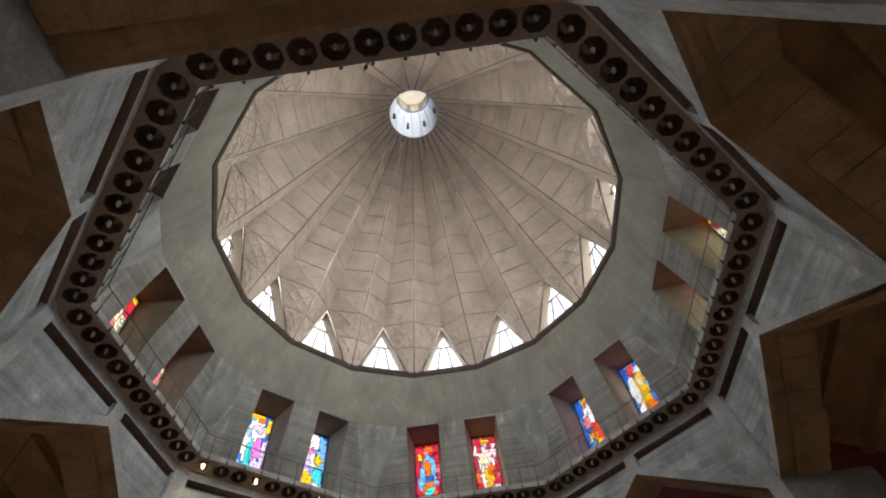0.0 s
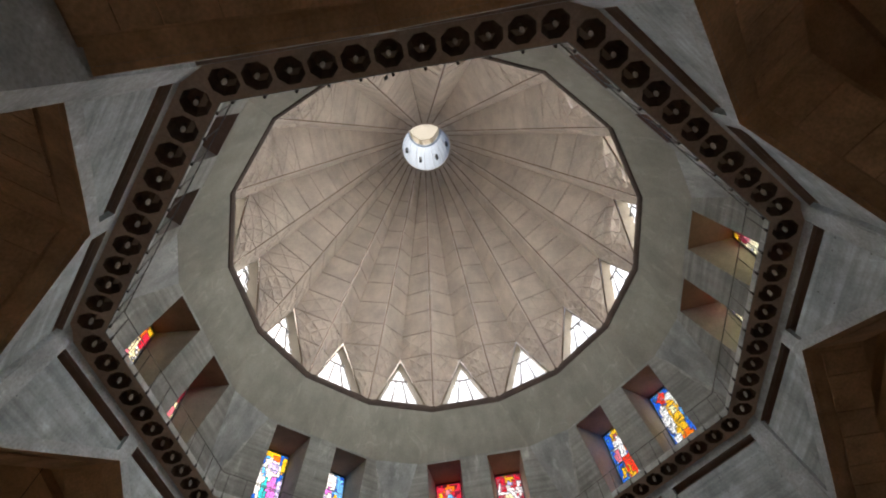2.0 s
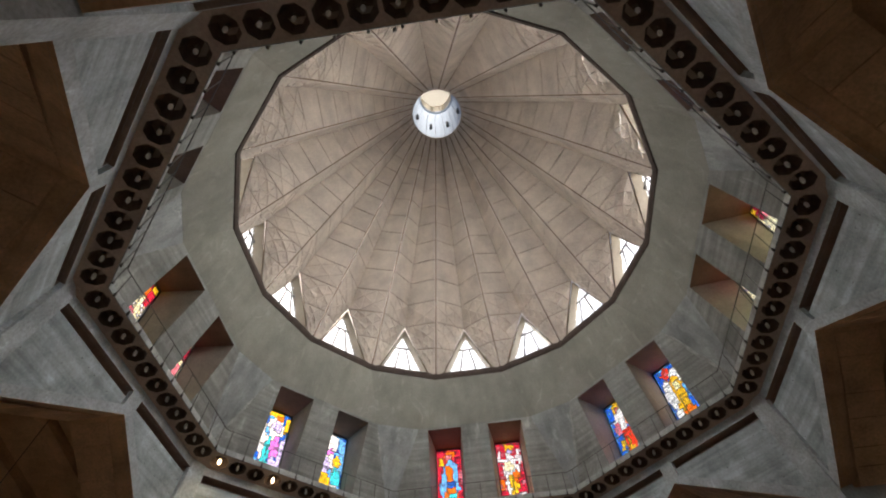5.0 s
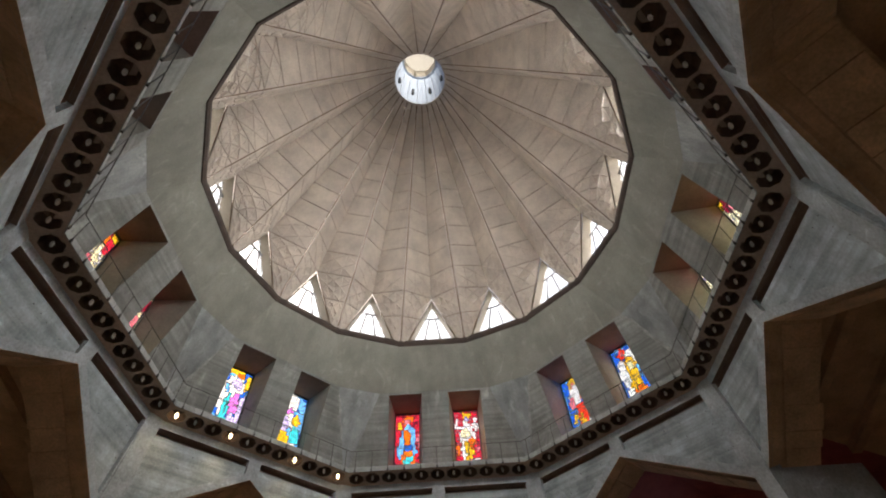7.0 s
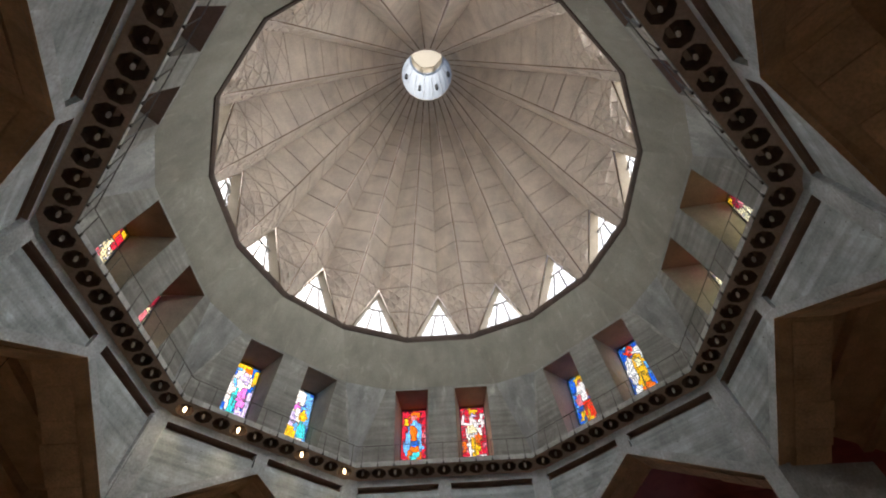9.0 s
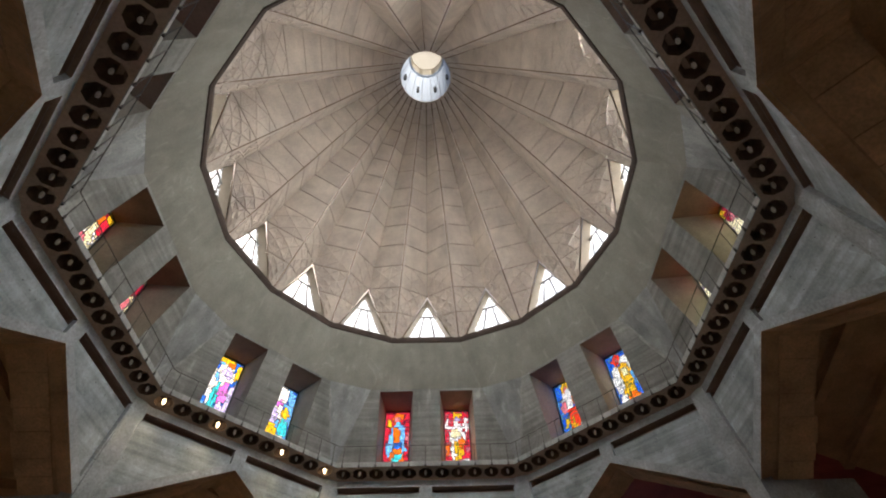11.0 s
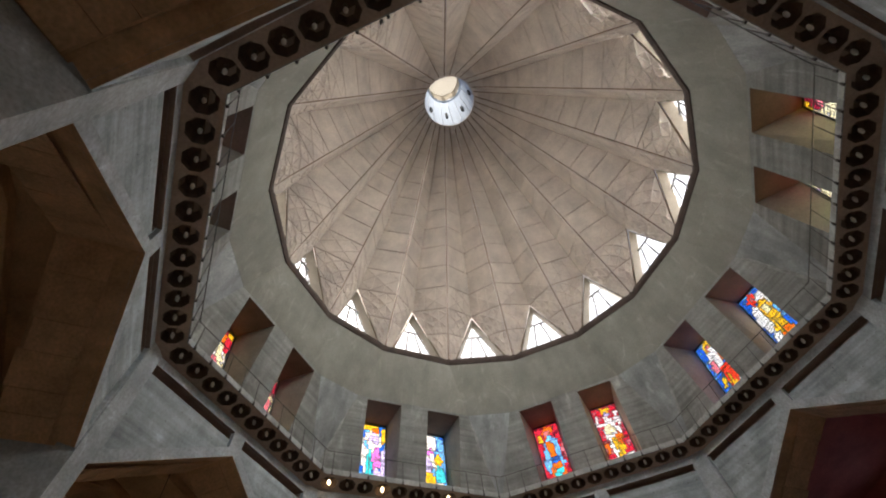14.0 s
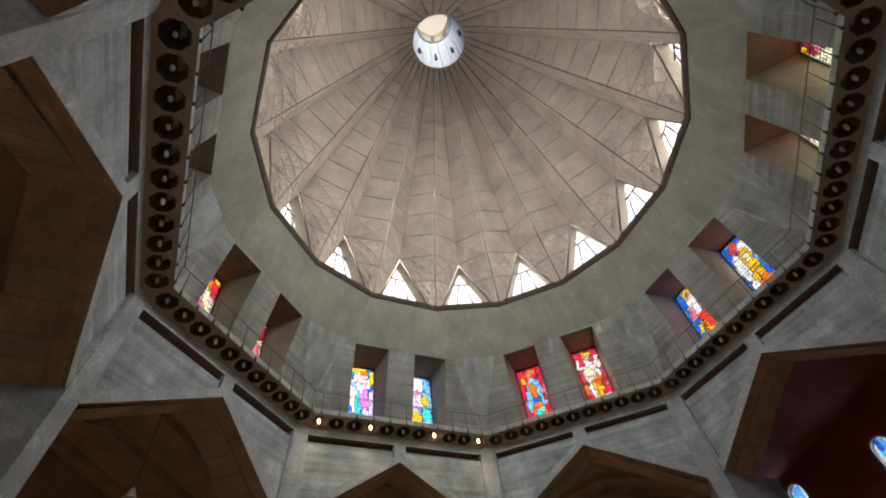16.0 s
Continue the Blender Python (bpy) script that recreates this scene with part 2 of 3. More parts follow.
def box(x0, y0, z0, x1, y1, z1, bm=None, bevel=0.0):
    bm = bm or bmesh.new()
    made = bmesh.ops.create_cube(bm, size=1.0, matrix=Matrix.Translation(((x0 + x1) / 2, (y0 + y1) / 2, (z0 + z1) / 2)) @ Matrix.Diagonal((x1 - x0, y1 - y0, z1 - z0, 1)))
    if bevel:
        es = list({e for v in made["verts"] for e in v.link_edges})
        bmesh.ops.bevel(bm, geom=es, offset=bevel, segments=1, affect="EDGES")
    return bm


def tube(a, b, radius, sides=8, bm=None, end=None):
    bm = bm or bmesh.new()
    a, b = Vector(a), Vector(b)
    turn = (b - a).to_track_quat("Z", "Y").to_matrix().to_4x4()
    bmesh.ops.create_cone(bm, cap_ends=True, segments=sides, radius1=radius, radius2=radius if end is None else end, depth=(b - a).length,
                          matrix=Matrix.Translation((a + b) / 2) @ turn)
    return bm


def ring_bm(profile, sides, turn=0.0, closed=True, bm=None):
    """A profile of (radius, z) swept round the axis on a polygon with that many corners."""
    bm = bm or bmesh.new()
    rows = []
    for i in range(sides):
        a = turn + 2 * math.pi * i / sides
        rows.append([bm.verts.new((r * math.sin(a), r * math.cos(a), z)) for r, z in profile])
    n = len(profile)
    for i in range(sides):
        p, q = rows[i], rows[(i + 1) % sides]
        for j in range(n if closed else n - 1):
            k = (j + 1) % n
            bm.faces.new((p[j], p[k], q[k], q[j]))
    return bm


def polar(r, angle, z):
    return (r * math.sin(angle), r * math.cos(angle), z)


# ---- floor and outer walls of the church below ----
bm = bmesh.new()
bm.faces.new([bm.verts.new(polar(26, SIXTEENTH + k * EIGHTH, -12.7)) for k in range(8)])
bm.faces.new([bm.verts.new(polar(26, SIXTEENTH + k * EIGHTH, -13.0)) for k in range(8)])
piece("floor", bm, STONE, "brown polished stone church floor under the dome", "floor")


def arch(x, r, top=-2.65, foot=-4.4):
    """The outline of a tall round-headed opening."""
    return [(x + r * math.cos(n * math.pi / 12), top + r * math.sin(n * math.pi / 12)) for n in range(13)] + [(x - r, foot - r), (x + r, foot - r)]


for k in range(8):
    loops = [[(-7.9, -12.7), (7.9, -12.7), (7.9, 0.6), (-7.9, 0.6)]]
    if k == 1:
        loops += [arch(u, 0.5) for u in (-6.75, -2.2)]
    w = piece("wall_outer_%d" % (k + 1), wall_plate(loops, 19.0, 19.4, 7.6), MAROON if k == 1 else BROWN, "dark maroon outer wall of the side bay" if k == 1 else "concrete outer wall of the side bay, toned brown as in warm light", "wall", at=axis_pose(k * EIGHTH))
    if k == 1:
        for u in (-6.75, -2.2):
            win = thing("window_bay", "tall round-headed window with pale blue and white leaded glass", "window", "bay windows", "structure", axis_pose(k * EIGHTH))
            part("window_frame", wall_plate([arch(u, 0.52), arch(u, 0.42)], 18.95, 19.1, 50), CURB, win, "pale round-headed rim")
            mix_rng = random.Random(int(u * 100))
            for col in range(4):
                x0, x1 = u - 0.44 + 0.22 * col, u - 0.225 + 0.22 * col
                head = -2.65 + math.sqrt(max(0.01, 0.44 ** 2 - max(abs(x0 - u), abs(x1 - u)) ** 2 * 0.98))
                cuts = [-4.85 + 0.3 * n + mix_rng.uniform(-0.06, 0.06) for n in range(8)]
                cuts = [c for c in cuts if c < head - 0.12] + [head]
                for z0, z1 in zip(cuts, cuts[1:]):
                    tilt = mix_rng.uniform(-0.05, 0.05)
                    quad = [(x0, z0), (x1, z0 + tilt), (x1, z1 - 0.015), (x0, z1 - 0.015 + min(0, tilt))]
                    part("pane", plate([[(x, 19.12, z) for x, z in quad]], [[(x, 19.135, z) for x, z in quad]]), TINTS[mix_rng.choice(("sky", "white", "white", "teal", "sky", "blue", "white"))], win)
            lamp = bpy.data.lights.new("bay_window_light", "AREA")
            lamp.shape, lamp.size, lamp.size_y, lamp.energy, lamp.color = "RECTANGLE", 0.8, 2.2, 12.0, (0.9, 0.96, 1.0)
            lob = new("bay_window_light", lamp)
            lob.matrix_world = axis_pose(k * EIGHTH) @ look((u, 19.3, -3.5), (u, 0, -3.5))

# ---- side bays: folded ceilings beyond the arches, toned brown as in warm light ----
RISE = 0.6
APEX = -1.1
FLAT, CROWN = 0.22, -0.25


def vault(near, far, crown, thick):
    bm = bmesh.new()
    for s in (-1, 1):
        lo = [(0, near, crown), (s * near * T8, near, crown - FLAT * near * T8), (s * far * T8, far, crown - FLAT * far * T8), (0, far, crown)]
        up = [(x, y, z + thick) for x, y, z in lo]
        plate([lo], [up], bm)
    return bm


vault_mesh = None
for k in range(8):
    ob = thing("ceiling_bay_%d" % (k + 1), "folded concrete ceiling of a side bay, toned brown as in warm light", "ceiling", kind="structure", at=axis_pose(k * EIGHTH))
    if vault_mesh is None:
        vault_mesh = mesh_of(vault(12.2, 19.2, CROWN, 0.3), "ceiling_shell", BROWN)
        bm = bmesh.new()
        for a in (13.6, 15.8, 18.0):
            for s in (-1, 1):
                e = s * a * T8
                lo = [(0, a, CROWN + 0.01), (e, a, CROWN + 0.01 - FLAT * abs(e)), (e, a, CROWN - 0.35 - FLAT * abs(e)), (0, a, CROWN - 0.35)]
                plate([lo], [[(x, y + 0.35, z) for x, y, z in lo]], bm)
        rib_mesh = mesh_of(bm, "ceiling_rib", BROWN)
    if k == 1:
        part("ceiling_shell", vault(12.2, 19.2, CROWN, 0.3), MAROON, ob, "dark maroon ceiling")
        continue
    part("ceiling_shell", vault_mesh, BROWN, ob)
    part("ceiling_rib", rib_mesh, BROWN, ob)

# ---- the octagon of pointed arches under the ring ----
OUTLEAN = 0.11
CU = 4.45


def gable(u):
    return APEX - RISE * abs(u)


BAND, LIP = 0.34, 10.42
LOW = [(-CU, -0.12), (CU, -0.12), (CU, gable(CU)), (0, APEX), (-CU, gable(CU))]
PANEL_HOLES = [[(s * u, z) for u, z in ((0.27, -0.4), (3.97, -0.4), (4.0, gable(4.0) + BAND * 1.15), (0.42, gable(0.42) + BAND), (0.27, gable(0.42) + BAND + 0.09))] for s in (-1, 1)]
SLOT_HOLES = [[(s * u, z) for u, z in ((0.3, -0.402), (3.95, -0.402), (3.95, -0.62), (0.3, -0.62))] for s in (-1, 1)]
face_mesh = mesh_of(wall_plate([LOW] + SLOT_HOLES, 10.55, 10.95, 4.2, slope=OUTLEAN), "panel_face", WALL)
frame_mesh = mesh_of(wall_plate([LOW] + PANEL_HOLES, LIP, 10.547, 4.2, slope=OUTLEAN), "arch_frame", BEAM)
face_mesh.materials.append(BROWN)
face_mesh.materials.append(SLOT)
# Faces that look down take the brown with the warm bounce in it.
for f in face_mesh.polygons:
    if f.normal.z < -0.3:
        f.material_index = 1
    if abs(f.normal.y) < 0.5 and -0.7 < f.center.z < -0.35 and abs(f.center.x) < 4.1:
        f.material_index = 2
frame_mesh.materials.append(SLOT)
frame_mesh.materials.append(BROWN)
# The frame's underside is toned for warm light from below as well.
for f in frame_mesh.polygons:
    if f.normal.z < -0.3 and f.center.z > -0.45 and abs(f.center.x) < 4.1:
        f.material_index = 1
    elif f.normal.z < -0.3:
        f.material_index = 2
core_mesh = mesh_of(wall_plate([[(-CU, 0.1), (CU, 0.1), (CU, gable(CU)), (0, APEX), (-CU, gable(CU))]], 10.954, 12.25, 4.2, slope=OUTLEAN), "arch_core", BROWN)
slot_mesh = {}
for s in (-1, 1):
    bm = wall_plate([[(s * 0.3, -0.402), (s * 3.95, -0.402), (s * 3.95, -0.62), (s * 0.3, -0.62)]], 10.85, 10.949, 50, slope=OUTLEAN)
    slot_mesh[s] = mesh_of(bm, "slot_back", SLOT)
boards = []
for s in (-1, 1):
    edge = [0.12, 0.75, 1.7, 2.35, 3.1, 3.6, 4.12]
    for n, (u0, u1) in enumerate(zip(edge, edge[1:])):
        def corner(u, a, drop):
            return (s * u, a + OUTLEAN * (-0.1 - gable(u)), gable(u) - drop)
        a1 = 12.2 - 0.06 * (n % 3)
        lo = [corner(u0 + 0.012, 10.98, 0.009), corner(u1 - 0.012, 10.98, 0.009), corner(u1 - 0.012, a1, 0.009), corner(u0 + 0.012, a1, 0.009)]
        boards.append(mesh_of(plate([lo], [[(x, y, z + 0.03) for x, y, z in lo]]), "formwork_panel", FORM))
for k in range(8):
    ob = thing("wall_arch_%d" % (k + 1), "grey board-marked concrete wall over a pointed arch, with two dark slots", "wall", "octagon walls", "structure", axis_pose(k * EIGHTH))
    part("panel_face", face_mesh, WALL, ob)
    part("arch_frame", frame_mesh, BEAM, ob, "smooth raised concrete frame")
    part("arch_core", core_mesh, BROWN, ob, "concrete underside of the arch, toned brown as in warm bounced light")
    for me in boards:
        part("formwork_panel", me, FORM, ob)
    for s in (-1, 1):
        part("slot_back", slot_mesh[s], SLOT, ob, "dark slot")

# corner piers: a bevelled front that leans out on the way down, and deep flanks below the arches
HALF = 0.3


def pier_plan(z):
    front = LIP / math.cos(SIXTEENTH) - 0.14 + OUTLEAN * (-0.1 - z)
    d = Vector((math.sin(SIXTEENTH), math.cos(SIXTEENTH), 0))
    u = Vector((math.cos(SIXTEENTH), -math.sin(SIXTEENTH), 0))
    a, b = d * front - u * HALF, d * front + u * HALF
    n0, n1 = Vector((0, 1, 0)), Vector((math.sin(EIGHTH), math.cos(EIGHTH), 0))
    return [Vector((p.x, p.y, z)) for p in (a, b, b + n1 * 3.0, a + n0 * 3.0)]


bm = plate([pier_plan(-12.7)], [pier_plan(gable(4.16) + 0.02)])
pier_mesh = mesh_of(bm, "pier_shaft", BEAM)
lo, up = pier_plan(gable(4.16) - 0.05), pier_plan(-0.085)
cut = [q[:2] + [q[1] + (q[2] - q[1]) * 0.15, q[0] + (q[3] - q[0]) * 0.15] for q in (lo, up)]
bevel_mesh = mesh_of(plate([cut[0]], [cut[1]]), "pilaster", BEAM)
for k in range(8):
    ob = thing("pier", "grey concrete pier between two pointed arches", "pier", "corner piers", "structure", axis_pose(k * EIGHTH))
    part("pier_shaft", pier_mesh, BEAM, ob)
    part("pilaster", bevel_mesh, BEAM, ob)

# the tie holes left by the formwork, in rows on the panels and bands
bm = bmesh.new()
rng = random.Random(7)
for s in (-1, 1):
    for row in range(6):
        z = -0.95 - 0.5 * row
        u = 0.6
        while u < 4.3:
            inside = z > gable(u) + BAND + 0.12 and u < 3.9
            on_band = 4.02 < u < 4.28 and z > gable(u) + 0.1
            if (inside or on_band) and rng.random() < 0.3:
                a = (10.545 if inside else LIP - 0.004) + OUTLEAN * (-0.1 - z)
                c = Vector((s * (u + rng.uniform(-0.04, 0.04)), a, z + rng.uniform(-0.04, 0.04)))
                bmesh.ops.create_circle(bm, cap_ends=True, segments=7, radius=rng.uniform(0.013, 0.021), matrix=Matrix.Translation(c) @ Matrix.Rotation(math.pi / 2, 4, "X"))
            u += 0.36 if u < 3.7 else 0.12
hole_mesh = mesh_of(bm, "tie_holes", RIM)
for k in range(8):
    ob = part("tie_holes", hole_mesh, RIM, bpy.data.objects["wall_arch_%d" % (k + 1)])
    ob["kind"] = "stuff"

# ---- the ring with its recessed lamps ----
IN, OUT, STEP = 9.6, 10.416, 0.738
LAMP_A, TILT_DEG = 10.01, 13.5


def tilted(a):
    """The ring's underside slopes down outwards."""
    return -0.015 - (a - LAMP_A) * math.tan(radians(TILT_DEG))


OCT = [(0.345 * math.cos(a), 0.345 * math.sin(a)) for a in [SIXTEENTH + i * EIGHTH for i in range(8)]]


def soffit_bm():
    def sheet(lift):
        outline = [(-IN * T8, IN), (IN * T8, IN), (OUT * T8, OUT), (-OUT * T8, OUT)]
        loops = [outline] + [[((j - 5) * STEP + x, LAMP_A + 0.94 * y) for x, y in OCT] for j in range(11)]
        return [[(x, y, tilted(y) + lift) for x, y in l] for l in loops]
    return plate(sheet(0.0), sheet(0.06))


soffit_mesh = mesh_of(soffit_bm(), "soffit", SOFFIT)
for k in range(8):
    ob = tagged(new("ring_soffit_%d" % (k + 1), soffit_mesh), "brown ring underside pierced by octagonal lamp recesses", "soffit", "", "structure")
    ob.matrix_world = axis_pose(k * EIGHTH)

slab = piece("ring_slab", ring_bm([((IN + 0.1) / math.cos(SIXTEENTH), 0.34), (12.3 / math.cos(SIXTEENTH), 0.34), (12.3 / math.cos(SIXTEENTH), 0.3), ((IN + 0.1) / math.cos(SIXTEENTH), 0.3)], 8, SIXTEENTH),
             SOFFIT, "concrete slab of the ring above the lamps", "slab")


def downlight(lit):
    ob = thing("downlight", "lit warm recessed ceiling lamp in an octagonal recess" if lit else "unlit recessed ceiling lamp in a dark octagonal recess", "ceiling lamp", "ring downlights")
    bm = bmesh.new()
    lo = [bm.verts.new((x * 0.985, y * 0.965, -0.013)) for x, y in OCT]
    mid = [bm.verts.new((x * 0.9, y * 0.88, 0.12)) for x, y in OCT]
    top = [bm.verts.new((x * 0.62, y * 0.6, 0.29)) for x, y in OCT]
    for a, b in ((lo, mid), (mid, top)):
        for i in range(8):
            bm.faces.new((a[i], a[(i + 1) % 8], b[(i + 1) % 8], b[i]))
    bm.faces.new(top)
    part("recess", bm, CELL, ob)
    part("lamp_holder", tube((0, 0, 0.29), (0, 0, 0.13), 0.05, 10, end=0.06), CELL, ob, "black lamp socket")
    bm = bmesh.new()
    bmesh.ops.create_uvsphere(bm, u_segments=12, v_segments=8, radius=0.056, matrix=Matrix.Translation((0, 0, 0.005)) @ Matrix.Diagonal((1, 1, 2.3, 1)))
    part("bulb", bm, LIT if lit else BULB, ob, "glowing bulb" if lit else "frosted bulb")
    return ob


LIT_ONES = {(7, 0), (7, 3), (7, 7), (7, 10)}
first = {}
for k in range(8):
    for j in range(11):
        lit = (k, j) in LIT_ONES
        m = axis_pose(k * EIGHTH) @ pose((j - 5) * STEP, LAMP_A, 0, -TILT_DEG)
        if lit not in first:
            first[lit] = downlight(lit)
            first[lit].matrix_world = m
        else:
            copy_thing(first[lit], m)
        if lit:
            s = bpy.data.lights.new("downlight_beam", "SPOT")
            s.energy, s.color, s.spot_size, s.spot_blend, s.shadow_soft_size = 65.0, (1.0, 0.76, 0.45), radians(110), 0.8, 0.08
            lob = new("downlight_beam", s)
            lob.matrix_world = m @ pose(0, 0, -0.1, TILT_DEG)

# pale edge blocks and the railing on the ring
block_mesh = mesh_of(box(-0.36, IN - 0.03, 0.085, 0.36, IN + 0.06, 0.31, bevel=0.012), "edge_block", CURB)
for k in range(8):
    ob = thing("ring_edge_%d" % (k + 1), "pale concrete edge blocks along the ring's opening", "edge", kind="structure", at=axis_pose(k * EIGHTH))
    for j in range(11):
        part("edge_block", block_mesh, CURB, ob, at=pose((j - 5) * 0.726, 0, 0))
    part("edge_bed", box(-3.98, IN + 0.01, 0.09, 3.98, IN + 0.055, 0.295), SOFFIT, ob)

POST = mesh_of(tube((0, IN - 0.06, 0.08), (0, IN - 0.06, 1.05), 0.016, 6), "post", STEEL)
FOOT = mesh_of(tube((0, IN - 0.06, 0.06), (0, IN - 0.06, 0.16), 0.038, 8), "post_foot", STEEL)
e = (IN - 0.06) * T8
RAIL = mesh_of(tube((-e, IN - 0.06, 1.05), (e, IN - 0.06, 1.05), 0.016, 6), "handrail", STEEL)
for k in range(8):
    ob = thing("railing", "thin dark steel railing along the ring's edge", "railing", "ring railings", at=axis_pose(k * EIGHTH))
    part("handrail", RAIL, STEEL, ob)
    for j in range(11):
        p = part("post", POST, STEEL, ob, at=pose((j - 5) * 0.74, 0, 0))
        part("post_foot", FOOT, STEEL, p)

ob = thing("hanging_hook", "small dark metal hook hanging from the ring's edge", "hook", at=axis_pose(4 * EIGHTH) @ pose(0.15, IN - 0.06, 0.05))
part("stem", tube((0, 0, 0.1), (0, 0, -0.22), 0.022, 6), STEEL, ob)
part("tip", tube((0, 0, -0.22), (0.03, -0.02, -0.4), 0.05, 6, end=0.008), STEEL, ob)

pend = thing("pendant_lamp", "small dim pendant lamp hanging in the dark side bay", "pendant lamp", at=axis_pose(6 * EIGHTH) @ pose(-0.08, 13.0, -3.75))
part("cord", tube((0, 0, 0.2), (0, 0, 3.5), 0.012, 5), STEEL, pend)
part("shade", tube((0, 0, -0.1), (0, 0, 0.22), 0.2, 12, end=0.05), SOFFIT, pend)
part("bulb", tube((0, 0, -0.16), (0, 0, -0.04), 0.06, 10), BULB, pend)

# ---- the drum with its pairs of deep windows ----
WT = 4.16
W0, W1 = 0.685, 2.38
RR, RZ = 9.21, 6.94  # the dome's rim: radius of its sixteen corners, height
OUTA, DLOW, DTOP = 11.45, 0.34, 4.27
FOOT_A, RIM_A, RIM_U = 10.68, 9.033, 1.797


def lean(z):
    """The drum leans in: apothem and half width of its eight broad faces at the height z."""
    t = (z - DLOW) / (RZ - DLOW)
    return FOOT_A + (RIM_A - FOOT_A) * t, FOOT_A * T8 + (RIM_U - FOOT_A * T8) * t


def on_face(u, z):
    return (u, lean(z)[0], z)


wl, wt = lean(DLOW)[1], lean(DTOP)[1]
fr = [[on_face(-wl, DLOW), on_face(wl, DLOW), on_face(wt, DTOP), on_face(-wt, DTOP)]]
bk = [[(-4.7, OUTA, DLOW), (4.7, OUTA, DLOW), (wt + 0.6, OUTA, DTOP), (-wt - 0.6, OUTA, DTOP)]]
for s in (-1, 1):
    fr.append([on_face(s * W0, 0.4), on_face(s * W1, 0.4), on_face(s * W1, WT), on_face(s * W0, WT)])
    bk.append([(s * 0.88, OUTA, 0.4), (s * 2.22, OUTA, 0.4), (s * 2.22, OUTA, WT), (s * 0.88, OUTA, WT)])
bm = plate(fr, bk)
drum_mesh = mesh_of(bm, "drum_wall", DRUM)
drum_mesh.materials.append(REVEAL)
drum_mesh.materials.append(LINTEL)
# Downward faces of the openings get the darker tone that carries their shade.
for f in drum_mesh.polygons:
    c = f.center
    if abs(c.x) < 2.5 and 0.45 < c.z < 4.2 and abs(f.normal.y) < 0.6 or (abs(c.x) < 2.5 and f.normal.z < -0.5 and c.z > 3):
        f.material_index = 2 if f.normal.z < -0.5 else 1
turn8 = Matrix.Rotation(-EIGHTH, 3, "Z")
tip = Vector((FOOT_A * T8, FOOT_A, DLOW))
ta, tb = Vector(on_face(wt, DTOP)), turn8 @ Vector(on_face(-wt, DTOP))
corner_mesh = mesh_of(plate([[tip, tb, ta]], [[Vector((v.x * 1.15, v.y * 1.15, v.z)) for v in (tip, tb, ta)]]), "drum_corner", CORNER)


def lime_streak(k):
    """A ragged thin crust of lime that has run down the fold beside a corner of the drum."""
    rng = random.Random(300 + k)
    high, low = (ta, tip) if k % 2 else (tb, tip)
    run = (low - high).normalized()
    inward = Vector((-tip.x, -tip.y, 0)).normalized()
    side = run.cross(inward).normalized()
    start, stop = rng.uniform(0.0, 0.15), rng.uniform(0.55, 0.95)
    bm, rows = bmesh.new(), []
    for n in range(15):
        c = high.lerp(low, start + (stop - start) * n / 14) + side * rng.uniform(-0.03, 0.03)
        w = rng.uniform(0.02, 0.075) * (0.3 if n in (0, 14) else 1.0)
        rows.append([bm.verts.new(c + side * e * w + inward * h) for e, h in ((-1, -0.03), (-1, 0.022), (1, 0.022), (1, -0.03))])
    for p, q in zip(rows, rows[1:]):
        for i in range(4):
            bm.faces.new((p[i], p[(i + 1) % 4], q[(i + 1) % 4], q[i]))
    bm.faces.new(rows[0])
    bm.faces.new(rows[-1])
    return bm


